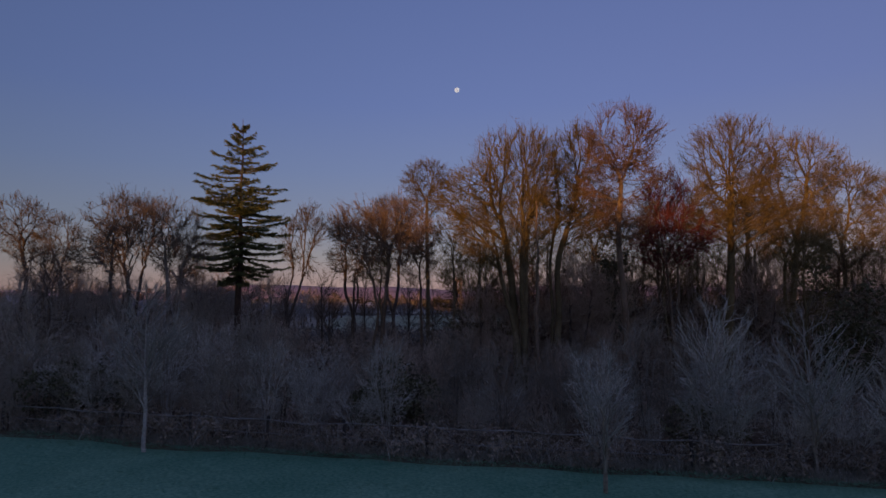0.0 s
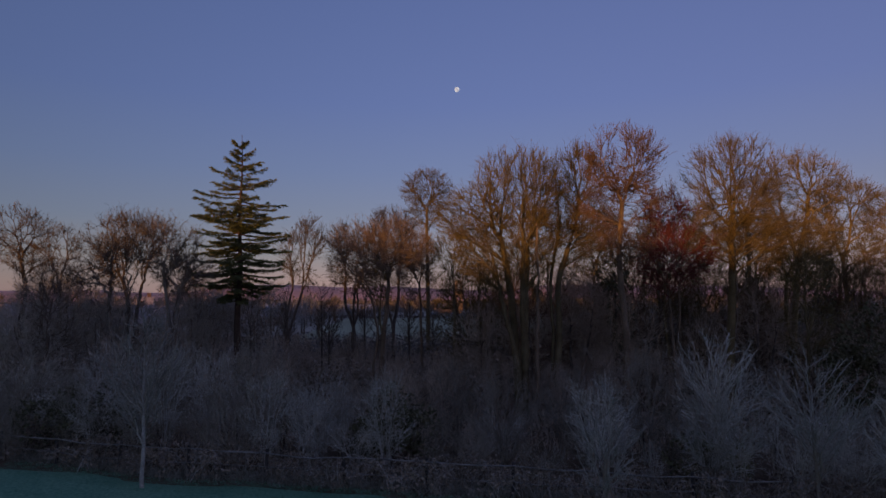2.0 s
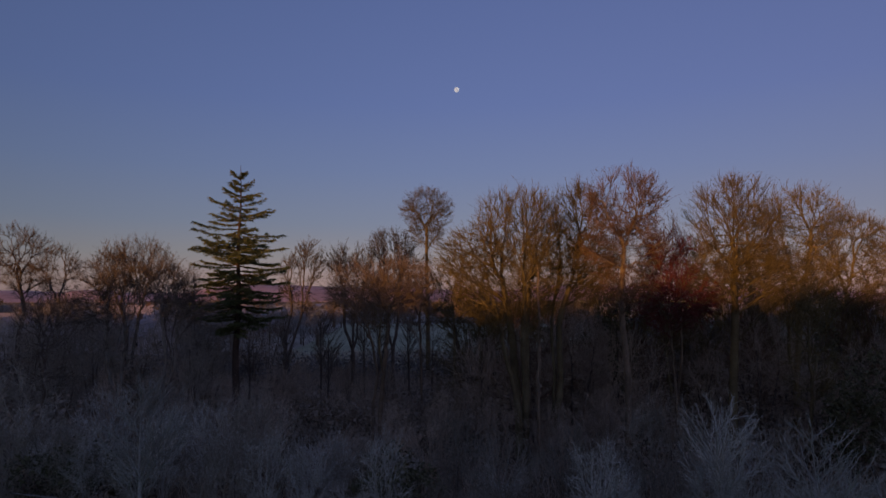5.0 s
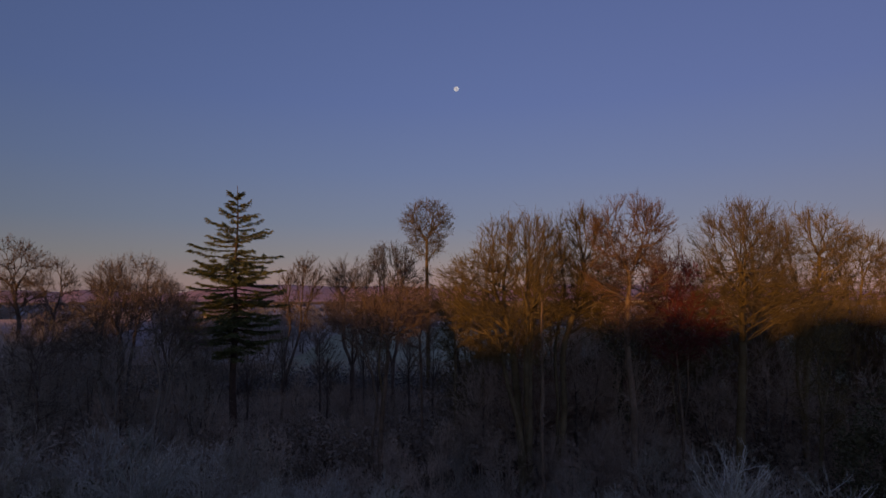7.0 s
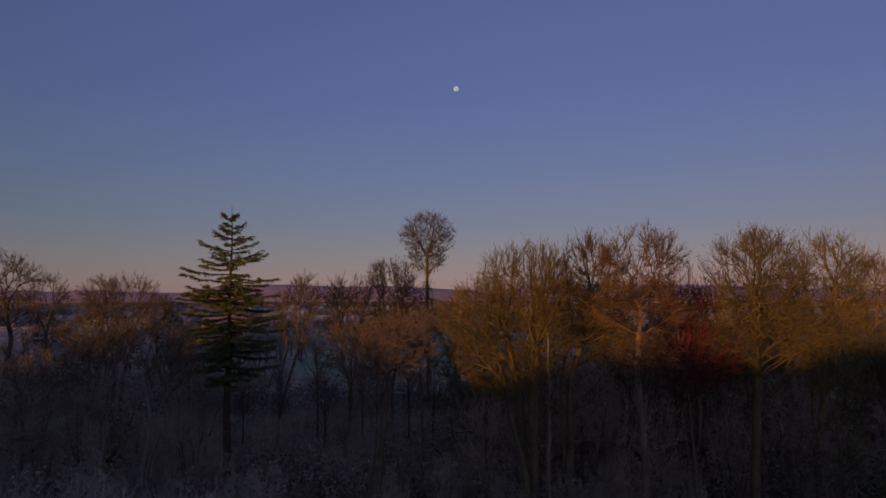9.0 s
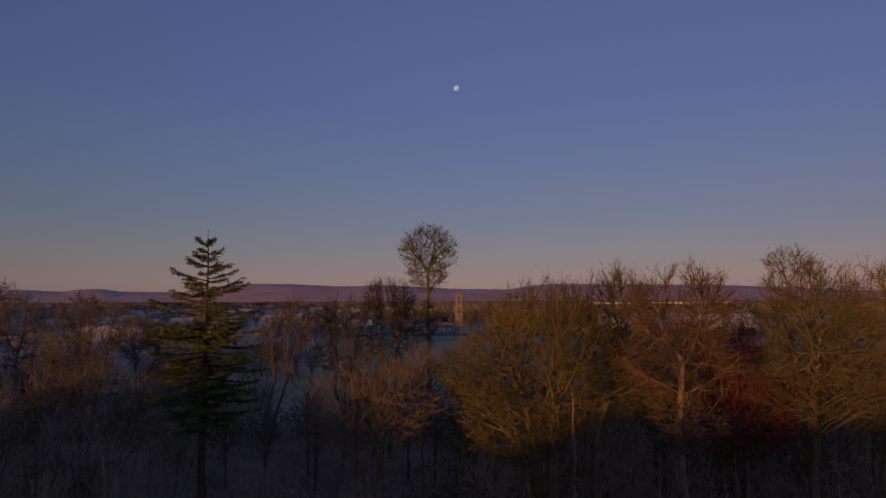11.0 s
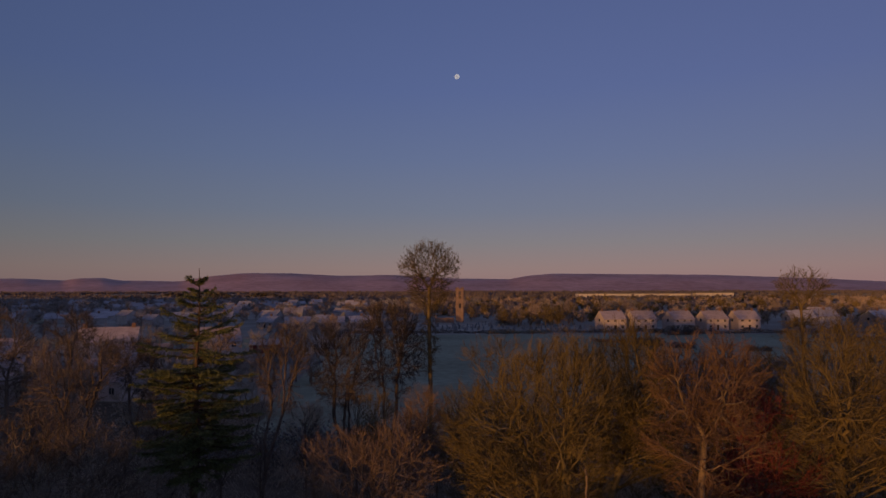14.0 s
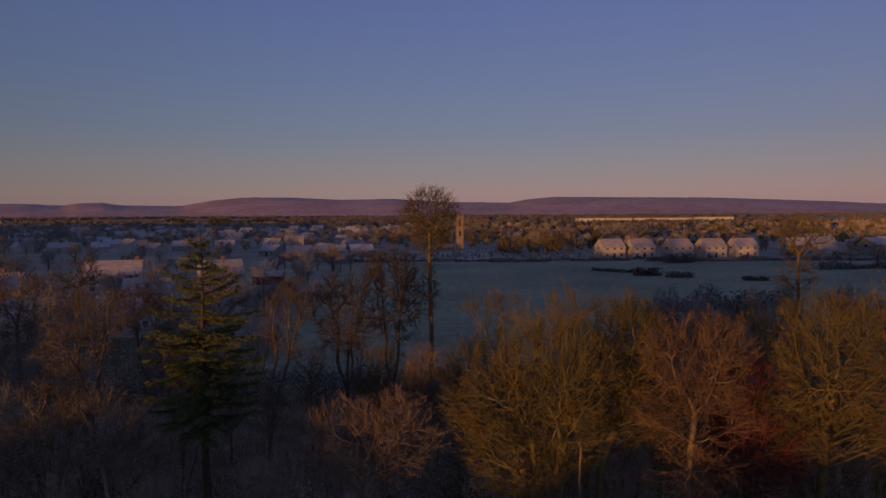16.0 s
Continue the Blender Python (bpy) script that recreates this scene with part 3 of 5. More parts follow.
big_tree(33, "field_maple_tree", "slender russet-twigged tree, bare", (11.6, 48.2),
         [(11.7, 48.0, 12.2, 1.8, 2.2), (11.4, 48.0, 9.4, 1.9, 1.9)], 0.10, BEECH_BARK, BEECH_TWIG, fork=0.3, count=340)
big_tree(15, "willow_tree", "old thick-limbed willow with ochre bark, bare", (13.6, 43.2),
         [(14.3, 43.5, 13.1, 3.1, 2.9), (14.2, 44.2, 10.6, 2.8, 1.7), (15.8, 43.0, 10.2, 2.2, 1.7), (12.6, 42.6, 9.6, 1.8, 1.4)],
         0.23, WILLOW_BARK, WILLOW_TWIG, fork=0.3, count=1270, depth=1.1, lift=0.2)
big_tree(16, "willow_tree", "spreading willow with upright ochre twigs, bare", (19.0, 46.5),
         [(20.0, 47.0, 13.0, 3.1, 3.1), (19.0, 46.0, 9.6, 3.2, 2.0)], 0.18, WILLOW_BARK, WILLOW_TWIG, fork=0.3, count=1090, stems=2, lift=0.2)
big_tree(17, "willow_tree", "ochre willow at the wood's edge, bare", (25.0, 51.0),
         [(25.4, 51.0, 12.6, 2.8, 2.8), (25.3, 51.0, 9.7, 2.8, 2.0)], 0.15, WILLOW_BARK, WILLOW_TWIG, fork=0.3, count=860, stems=2, lift=0.2)
big_tree(18, "willow_tree", "ochre willow at the wood's edge, bare", (29.5, 51.0),
         [(29.4, 51.0, 11.9, 3.0, 2.5), (30.0, 50.0, 9.0, 2.8, 2.0)], 0.17, WILLOW_BARK, WILLOW_TWIG, fork=0.3, count=820, lift=0.2)
big_tree(19, "lime_tree", "tall lone lime with a domed bare crown on a long trunk", (-4.2, 81.3),
         [(-4.3, 81.3, 19.3, 3.3, 2.9), (-4.4, 81.3, 16.6, 2.3, 1.8), (-4.5, 81.3, 11.4, 1.3, 3.4)],
         0.22, WILLOW_BARK, DULL_LIME, fork=0.8, clump=0.0, count=1400, rake=0.5)
big_tree(20, "ash_tree", "dark bare ash with arching limbs", (-7.5, 71.6),
         [(-7.7, 71.6, 14.0, 2.6, 2.2), (-7.3, 71.6, 10.2, 2.8, 2.2), (-6.2, 71.6, 12.2, 1.9, 1.6)], 0.15, GREY_BARK, ASH_TWIG, fork=0.3, clump=0.0, count=1250, stems=2, gnarl=0.1, rake=0.35)
big_tree(21, "ash_tree", "dark bare ash with crooked limbs", (-11.3, 70.0),
         [(-11.6, 70.0, 12.6, 2.6, 2.2), (-11.3, 70.0, 9.3, 3.0, 2.2)], 0.15, GREY_BARK, ASH_TWIG, fork=0.25, count=1250, stems=3, gnarl=0.1, rake=0.35)
big_tree(22, "cherry_tree", "low spreading cherry with russet bare twigs", (-6.05, 43.2),
         [(-7.4, 43.2, 9.5, 2.0, 1.8), (-4.7, 43.4, 9.6, 2.0, 1.9), (-6.1, 42.8, 8.7, 2.4, 1.5)],
         0.13, BEECH_BARK, CHERRY_TWIG, fork=0.15, count=720, stems=2, depth=1.1, gnarl=0.12, rake=0.4)
big_tree(23, "cherry_tree", "slim upright cherry with russet bare twigs", (-3.9, 52.5),
         [(-3.9, 52.5, 9.8, 1.6, 1.8), (-4.2, 52.4, 7.8, 1.4, 1.5)], 0.09, BEECH_BARK, CHERRY_TWIG, fork=0.35, count=480, lift=0.25)
big_tree(35, "cherry_tree", "small upright cherry with golden-brown twigs", (-7.1, 56.0),
         [(-7.1, 56.0, 9.3, 1.3, 1.4), (-7.2, 56.0, 7.6, 1.3, 1.4)], 0.08, WILLOW_BARK, WILLOW_TWIG, fork=0.35, count=340, lift=0.2)
big_tree(24, "sycamore_tree", "wide bare sycamore beyond the scrub", (-28.7, 61.0),
         [(-28.4, 61.0, 11.7, 3.5, 2.6), (-30.2, 61.0, 9.3, 2.6, 2.0)], 0.17, GREY_BARK, GREY_TWIG, fork=0.25, count=620, stems=2, gnarl=0.1, rake=0.4)
big_tree(25, "sycamore_tree", "tall bare sycamore with layered limbs", (-49.5, 78.6),
         [(-50.4, 78.6, 14.1, 4.1, 3.7), (-48.5, 78.0, 11.0, 2.6, 2.2)], 0.22, GREY_BARK, GREY_TWIG, fork=0.35, count=920)
big_tree(26, "sycamore_tree", "bare sycamore in a wooded garden edge", (-44.0, 76.0),
         [(-44.2, 76.0, 12.2, 2.8, 3.0), (-43.6, 76.0, 9.0, 2.2, 2.0)], 0.17, GREY_BARK, GREY_TWIG, fork=0.3, count=640)
big_tree(27, "ash_tree", "small dark bare ash with a leaning trunk", (-31.6, 76.0),
         [(-32.4, 76.0, 10.6, 2.5, 2.3), (-31.0, 76.0, 8.6, 2.1, 1.8)], 0.12, GREY_BARK, ASH_TWIG, fork=0.25, count=700, stems=2, gnarl=0.1)
big_tree(28, "sycamore_tree", "bare sycamore in a wooded garden edge", (-43.0, 84.0),
         [(-42.6, 84.0, 12.3, 3.0, 2.8)], 0.17, GREY_BARK, GREY_TWIG, fork=0.3, count=500)
big_tree(29, "ash_tree", "leaning two-limbed ash, bare and dark", (-17.2, 66.0),
         [(-14.8, 66.0, 12.3, 1.8, 2.2), (-16.6, 66.0, 11.0, 1.3, 2.2), (-15.4, 66.0, 8.6, 1.6, 1.4)],
         0.12, GREY_BARK, GREY_TWIG, fork=0.2, count=560, stems=2, lean=(0.4, 0))
big_tree(30, "hawthorn_tree", "gnarled grey hawthorn, bare and half shaded", (-18.4, 44.0),
         [(-18.3, 44.0, 9.7, 1.9, 1.8), (-17.4, 44.0, 8.0, 1.9, 1.3)], 0.10, HOARY_BARK, GREY_TWIG, fork=0.15, count=330, stems=3, tip=0.016, gnarl=0.16, rake=0.3)
big_tree(31, "hawthorn_tree", "gnarled grey hawthorn, bare and half shaded", (-21.2, 44.6),
         [(-21.2, 44.4, 10.0, 2.3, 1.9), (-22.8, 44.4, 8.2, 1.8, 1.5)], 0.10, HOARY_BARK, GREY_TWIG, fork=0.15, count=380, stems=2, tip=0.016, gnarl=0.16, rake=0.3)
big_tree(32, "willow_tree", "thin-topped tall willow behind the belt, bare", (28.8, 72.0),
         [(29.0, 72.0, 17.2, 2.4, 2.0), (28.6, 72.0, 13.4, 1.8, 2.2)], 0.17, WILLOW_BARK, WILLOW_TWIG, fork=0.7, count=420)
big_tree(34, "ash_tree", "slender pale-barked ash pole with a broken top", (2.46, 40.0),
         [(2.5, 40.0, 10.6, 0.5, 0.7), (2.4, 39.9, 7.2, 0.45, 0.6)], 0.1, BEECH_BARK, OAK_TWIG, fork=0.95, count=44, tip=0.014, gnarl=0.12)
# a younger rank behind the great crowns
YOUNG = [(-1.6, 52, 12.4, 2.0), (3.6, 55, 14.6, 2.4), (8.6, 53, 13.6, 2.2), (11.4, 46.5, 12.0, 2.1), (16.4, 54, 13.8, 2.4), (22.0, 57, 14.0, 2.4), (17.0, 41.5, 9.6, 1.7),
         (9.6, 58, 14.2, 2.4), (0.6, 60, 14.4, 2.4), (6.4, 61, 14.6, 2.4), (13.0, 57, 13.6, 2.3), (19.0, 52, 13.0, 2.2), (25.5, 58, 13.6, 2.4), (30.5, 57, 13.0, 2.4),
         (26.5, 46.5, 9.8, 2.3), (31.5, 46.5, 9.6, 2.4), (-26.5, 46, 9.4, 2.0), (-25.0, 66, 9.8, 2.0), (-39.5, 66, 10.0, 2.4)]
for i, (x, y, top, r) in enumerate(YOUNG):
    warm = x > -3
    big_tree(60 + i, "alder_tree", "young bare alder in the belt" if warm else "young grey alder in the wooded edge", (x, y),
             [(x, y, top - 2.0, r, 2.0), (x + 0.2, y, top - 4.6, r * 0.95, 1.9)], 0.10, OAK_BARK if warm else GREY_BARK,
             (OAK_TWIG, WILLOW_TWIG)[i % 2] if warm else GREY_TWIG, fork=0.35, count=210 if warm else 150)


# ---------- the great spruce ----------
def spruce():
    rng = np.random.default_rng(7)
    x0, y0, top = -16.8, 51.9, 18.15
    ob = thing("spruce_tree", "tall ragged spruce with layered dark green boughs", "tree", "", "", pose(x0, y0, 0))
    zs = np.linspace(-0.3, top + 0.25, 42)
    c = np.stack([0.05 * np.sin(zs * 0.9), 0.05 * np.cos(zs * 0.7), zs], 1)
    r = 0.30 * (1 - np.clip(zs, 0, None) / (top + 0.4)) + 0.012
    d = unit(np.gradient(c, axis=0))
    mesh_part("trunk", mesh_of("trunk", *tubes(c[:-1], c[1:], r[:-1], r[1:], d[:-1], d[1:], 8), smooth=True), SPRUCE_BARK, ob)
    z = 7.0
    prof_z = [5.8, 6.6, 7.6, 9.2, 11.0, 12.7, 14.0, 15.4, 16.4, 17.3, 18.2]
    prof_r = [1.6, 2.4, 3.3, 3.8, 3.8, 3.6, 3.2, 2.4, 1.5, 0.75, 0.25]
    while z < top - 0.3:
        whorl = 7 if z < 13 else 5
        turn = rng.random() * 6.28
        for b in range(whorl):
            a = turn + b * 6.283 / whorl + rng.normal() * 0.3
            zb = min(z + rng.normal() * (0.3 if z < 16.5 else 0.1), top - 0.12)
            reach = float(np.interp(zb, prof_z, prof_r)) * (0.5 + 0.5 * rng.random() ** 1.3 + (0.16 if rng.random() < 0.12 else 0))
            lean, wild = (1.0, 0.15) if zb > 17.2 else (0.42, 0.14) if zb > 16.2 else (0.2, 0.14) if zb > 14.2 else (0.04, 0.13) if zb > 11 else (-0.1, 0.1)
            tilt = lean + rng.normal() * wild
            k = max(4, int(reach / 0.24))
            s = np.linspace(0, 1, k + 1)
            sag = -0.12 * s * (1 - s) * reach + tilt * s * reach + 0.04 * s ** 4 * reach
            pts = np.stack([np.cos(a) * s * reach, np.sin(a) * s * reach, zb + sag], 1)
            pts[1:] += rng.normal(size=(k, 3)) * 0.03
            dd = unit(np.gradient(pts, axis=0))
            rr = 0.03 * (1 - s) * (0.5 + reach / 3) + 0.006
            wood = in_threes(*tubes(pts[:-1], pts[1:], rr[:-1], rr[1:], dd[:-1], dd[1:], 4))
            # side branchlets, each a feather of fine needle strips
            q = k * (6 if zb < 12 else 5)
            at = 0.10 + 0.90 * rng.random(q) ** 0.9
            p = np.stack([np.interp(at, s, pts[:, c]) for c in range(3)], 1)
            out = np.array([math.cos(a), math.sin(a), 0.0])
            lat = np.array([-math.sin(a), math.cos(a), 0.0])
            side = rng.choice((-1.0, 1.0), q)[:, None]
            way = unit(out * (0.6 + 0.3 * rng.random((q, 1))) + lat * side * (0.3 + 0.8 * rng.random((q, 1)))
                       + np.array([0, 0, 1.0]) * (-0.26 + 0.30 * rng.random((q, 1)) + tilt * 0.5))
            ln = ((0.3 + 0.7 * np.sin(np.clip(at * 1.1, 0, 1) * 2.9)) * (0.3 + 0.45 * rng.random(q)) * min(1.0, reach / 2.4 + 0.25))[:, None]
            strips = [slivers(rng, p, p + way * ln, 0.022)]
            g = np.repeat(np.arange(q), 9)
            n0 = p[g] + way[g] * ln[g] * rng.random((len(g), 1))
            nd = unit(way[g] * 0.9 + rng.normal(size=(len(g), 3)) * 0.55 + np.array([0, 0, -0.12]))
            strips.append(slivers(rng, n0, n0 + nd * (0.10 + 0.14 * rng.random((len(g), 1))), 0.024))
            leaf = join(strips)
            m = len(leaf[1])
            me = mesh_of("bough", *join([wood, leaf]))
            me.materials.append(SPRUCE_BARK)
            me.materials.append(NEEDLES)
            idx = np.zeros(len(wood[1]) + m, dtype=np.int32)
            idx[len(wood[1]):] = 1
            me.polygons.foreach_set("material_index", idx)
            mesh_part("bough", me, NEEDLES, ob)
        z += 0.31 + 0.14 * rng.random() + (0.14 if z > 13 else 0)
    return ob


spruce()


# ---------- ivy and leaf-holding beech in the understorey ----------
def leaf_cloud(rng, blobs, n, size):
    b = np.array(blobs)[rng.integers(0, len(blobs), n)]
    p = b[:, :3] + unit(rng.normal(size=(n, 3))) * (0.5 + 0.5 * rng.random((n, 1))) * b[:, 3:]
    clump = np.array([noise.noise(Vector(q) * 1.3) for q in p])
    p = p[clump > -0.12]
    n = len(p)
    nrm = unit(rng.normal(size=(n, 3)) + np.array([0, 0, 0.5]))
    u = unit(np.cross(nrm, rng.normal(size=(n, 3))))
    w = np.cross(nrm, u)
    s = size * (0.6 + 0.8 * rng.random((n, 1)))
    v = np.stack([p - u * s, p + w * s * 0.6, p + u * s, p - w * s * 0.6], 1).reshape(-1, 3)
    return v, np.arange(n * 4).reshape(-1, 4)


def evergreen(seed, name, label, x, y, blobs, n, size=0.09, mat=None):
    rng = np.random.default_rng(seed)
    g = rise(x, y)
    ob = thing(name, label, "bush", "", "", pose(x, y, g))
    base = [(bx, by, bz, r, r, rz) for bx, by, bz, r, rz in blobs]
    stems = []
    for bx, by, bz, r, rz in blobs:
        a = np.array([[bx * 0.1, by * 0.1, -0.2], [bx * 0.5, by * 0.5, bz * 0.5], [bx, by, bz]])
        rr = np.array([0.12, 0.08, 0.03])
        d = unit(np.gradient(a, axis=0))
        stems.append(tubes(a[:-1], a[1:], rr[:-1], rr[1:], d[:-1], d[1:], 5))
    mesh_part("stem", mesh_of("stem", *join(stems), smooth=True), GREY_BARK, ob)
    mesh_part("foliage", mesh_of("foliage", *leaf_cloud(rng, base, n, size)), mat or IVY_LEAF, ob)
    return ob


evergreen(41, "ivy_clad_tree", "ivy-clad stump tree with a dense dark crown", 8.1, 46.0, [(0, 0, 8.4, 1.2, 1.8), (0.3, 0, 5.5, 0.9, 2.4), (0, 0, 2.6, 0.7, 2.0)], 3600)
evergreen(42, "ivy_clad_tree", "ivy-clad stump tree with a dense dark crown", 21.6, 48.0, [(0, 0, 8.8, 1.2, 1.8), (0.2, 0, 6.0, 1.0, 2.4), (0, 0, 3.0, 0.8, 2.0)], 3600)
evergreen(43, "holly_bush", "dense dark holly at the scrub's edge", -4.4, 32.9, [(0, 0, 1.9, 1.1, 1.5), (1.0, 0.3, 1.3, 1.1, 1.2), (-1.0, 0.2, 1.1, 0.9, 1.0)], 3000)
evergreen(44, "holly_bush", "dense dark holly at the scrub's edge", -17.8, 34.6, [(0, 0, 1.8, 1.5, 1.3), (-1.7, 0.2, 1.5, 1.4, 1.2), (1.5, 0.2, 1.2, 1.1, 0.9)], 3200)
evergreen(45, "holly_tree", "broad dark holly tree beside the willows", 18.9, 38.6, [(0, 0, 4.6, 1.9, 2.5), (-1.3, 0.4, 3.0, 1.5, 2.2), (1.9, 0, 3.4, 1.9, 2.6)], 9000)
evergreen(46, "holly_bush", "low dark holly under the frosted birch", 7.0, 31.2, [(0, 0, 1.0, 1.3, 1.0), (1.2, 0.2, 0.9, 1.0, 0.9)], 2200)
rng_u = np.random.default_rng(66)
BUSHES = []
for x0, x1, y, h, gap in ((6, 36, 41.0, 2.6, 5.2), (-1, 38, 46.5, 4.0, 4.6), (-2, 40, 56, 5.0, 4.6), (-34, -18, 50, 3.2, 4.4),
                          (-38, -21, 58, 4.8, 3.4), (-16, -4, 47, 2.9, 2.9), (-62, -24, 82, 5.6, 4.2), (-15, -3, 54, 2.2, 3.2), (-30, -20, 41, 3.4, 3.0)):
    for x in np.arange(x0, x1, gap):
        BUSHES.append((float(x + rng_u.normal() * 0.5), float(y + rng_u.normal() * 0.9), float(gap * (0.62 + 0.2 * rng_u.random())), float(h * (0.8 + 0.35 * rng_u.random()))))
for i, (x, y, r, h) in enumerate(BUSHES):
    evergreen(80 + i, "beech_bush", "dense beech bush holding its brown dead leaves", x, y,
              [(0, 0, h * 0.6, r * 0.8, h * 0.42), (r * 0.4, 0.2, h * 0.38, r * 0.7, h * 0.36), (-r * 0.45, -0.2, h * 0.35, r * 0.7, h * 0.34)], int(500 + 180 * h), 0.12, DEAD_LEAF)


# ---------- dense thorn trees between the trunks ----------
def thorn_meshes(seed, h, w):
    rng_t = np.random.default_rng(seed)
    lines = []
    for i in range(4):
        a = i * 1.57 + rng_t.random()
        lines.append([(0.1 * math.cos(a), 0.1 * math.sin(a), -0.2), (0.3 * w * math.cos(a), 0.3 * w * math.sin(a), h * 0.3), (0.5 * w * math.cos(a), 0.5 * w * math.sin(a), h * 0.55)])
    sk = grow(rng_t, lines, crown_points(rng_t, [(0, 0, h * 0.66, w, w, h * 0.34), (0, 0, h * 0.38, w * 0.95, w * 0.95, h * 0.3)], 260, 0.1, 0.6), step=0.34, lift=0.12)
    return tree_meshes(rng_t, sk, 0.08, tip=0.013, twig=0.8, twigs=2, fine=2, split=0.035, spray=0.6, twig_r=0.009)


THORNS = [thorn_meshes(150 + i, h, w) for i, (h, w) in enumerate(((8.4, 2.5), (7.6, 2.7), (9.2, 2.4)))]
thorn_protos = {}
rng_k = np.random.default_rng(12)
THORN_LOOK = {"dark": (THICKET_TWIG, "dense dark-twigged thorn tree under the tall crowns"), "ochre": (OAK_TWIG, "dense ochre-twigged thorn tree in the belt"),
              "russet": (BEECH_TWIG, "dense russet-twigged thorn tree in the belt"), "grey": (DULL_FROST, "dense thorn tree with lightly frosted twigs at the wood's edge")}


def thorn(kind, x, y, size):
    i = int(rng_k.integers(0, 3))
    at = pose(x, y, rise(x, y) - 0.05, 0, 0, float(rng_k.random() * 360)) @ Matrix.Scale(size, 4)
    if (kind, i) not in thorn_protos:
        pair = THORNS[i] if kind == "dark" else tuple(m.copy() for m in THORNS[i])
        if kind != "dark":
            for m in pair:
                m.materials.clear()
        thorn_protos[kind, i] = plant("thorn_tree", THORN_LOOK[kind][1], "tree", at, pair, GREY_BARK, THORN_LOOK[kind][0], "thorn trees in the belt")
        thorn_protos[kind, i].matrix_basis = at
    else:
        copy_thing(thorn_protos[kind, i], at).matrix_basis = at


for kind, x0, x1, y, gap, s in (("dark", 0, 37, 47.5, 3.4, 0.88), ("dark", 8, 36, 43.5, 4.6, 0.66), ("ochre", -1, 40, 54, 3.8, 1.12), ("ochre", 1, 42, 61, 4.2, 1.24), ("russet", 4, 30, 50.5, 7.0, 1.1),
                                ("grey", -42, -19, 56, 2.7, 0.9), ("grey", -60, -22, 86, 4.4, 1.05), ("dark", -15, -5, 56, 3.6, 0.48), ("grey", -32, -15, 47, 3.6, 0.62)):
    for x in np.arange(x0, x1, gap):
        thorn(kind, float(x + rng_k.normal() * 0.8), float(y + rng_k.normal() * 1.2), float(s * (0.88 + 0.22 * rng_k.random())))


for x, y, size in ((5.6, 47.0, 1.0), (7.4, 49.5, 1.05), (6.6, 52.0, 1.1), (8.6, 45.0, 0.9)):
    thorn("dark", x, y, size)


# ---------- frosted scrub along the wood's edge ----------
def shrub_meshes(seed, h, w, count, thick=0.035, stems=7, twig_r=0.007, open_low=0.15):
    rng = np.random.default_rng(seed)
    lines = []
    for i in range(stems):
        a = i * 6.283 / stems + rng.random() * 0.7
        s = 0.2 + 0.6 * rng.random()
        lines.append([(math.cos(a) * 0.12, math.sin(a) * 0.12, -0.15), (math.cos(a) * w * 0.3 * s, math.sin(a) * w * 0.3 * s, h * 0.3),
                      (math.cos(a) * w * 0.6 * s, math.sin(a) * w * 0.6 * s, h * 0.55)])
    sk = grow(rng, lines, crown_points(rng, [(0, 0, h * (0.5 + open_low / 2), w, w, h * (0.5 - open_low / 2))], count, 0.25, 0.8), step=0.26, lift=0.2, rake=1.2, gnarl=0.1)
    return tree_meshes(rng, sk, thick, tip=0.008, twig=0.4, twigs=2, fine=2, split=0.03, spray=0.75, droop=0.2, twig_r=twig_r)


SHRUBS = [shrub_meshes(200 + i, h, w, n) for i, (h, w, n) in enumerate(((4.6, 1.5, 130), (3.8, 1.7, 130), (5.2, 1.4, 140), (3.0, 1.5, 110), (4.2, 1.2, 110)))]
THICKETS = [(tr.copy() if tr else None, tw.copy()) for tr, tw in SHRUBS]
DULLS = [(tr.copy() if tr else None, tw.copy()) for tr, tw in SHRUBS]
for tr, tw in THICKETS + DULLS:
    for me in (tr, tw):
        if me:
            me.materials.clear()
rng = np.random.default_rng(77)
protos = {}


def shrub(kind, i, x, y, size):
    at = pose(x, y, rise(x, y) - 0.05, 0, 0, float(rng.random() * 360)) @ Matrix.Scale(size, 4)
    if (kind, i) not in protos:
        frosty = kind == "frost"
        protos[kind, i] = plant("shrub", "rime-frosted bare shrub with upright grey stems" if frosty else "brown bare shrub with a little frost" if kind == "dull" else "bare dark thicket shrub under the trees", "shrub", at,
                                (SHRUBS if frosty else DULLS if kind == "dull" else THICKETS)[i], FROST_BARK if frosty else GREY_BARK,
                                FROST_TWIG if frosty else DULL_FROST if kind == "dull" else THICKET_TWIG,
                                "dark thicket" if kind == "dark" else "frosted scrub")
        return
    c = copy_thing(protos[kind, i], at)
    c.matrix_basis = at


for row, (off, gap) in enumerate(((1.8, 1.75), (3.6, 1.9), (5.6, 2.1))):
    x = -27.0
    while x < 22:
        xx, yy = x + rng.normal() * 0.35, 29.2 - 0.147 * x + off + rng.normal() * 0.4
        dip = 0.72 if (-3.2 < x < -0.5 or 4.0 < x < 6.2) and row < 2 else 1.0
        tall = 1.2 if x < -9 and row else 1.0
        shrub("dull" if rng.random() < (0.5, 0.55, 0.6)[row] else "frost", int(rng.integers(0, 5)), xx, yy, float((0.72 + 0.38 * rng.random()) * dip * tall * (0.8 if row == 0 else 1.0)))
        x += gap * (0.8 + 0.4 * rng.random())
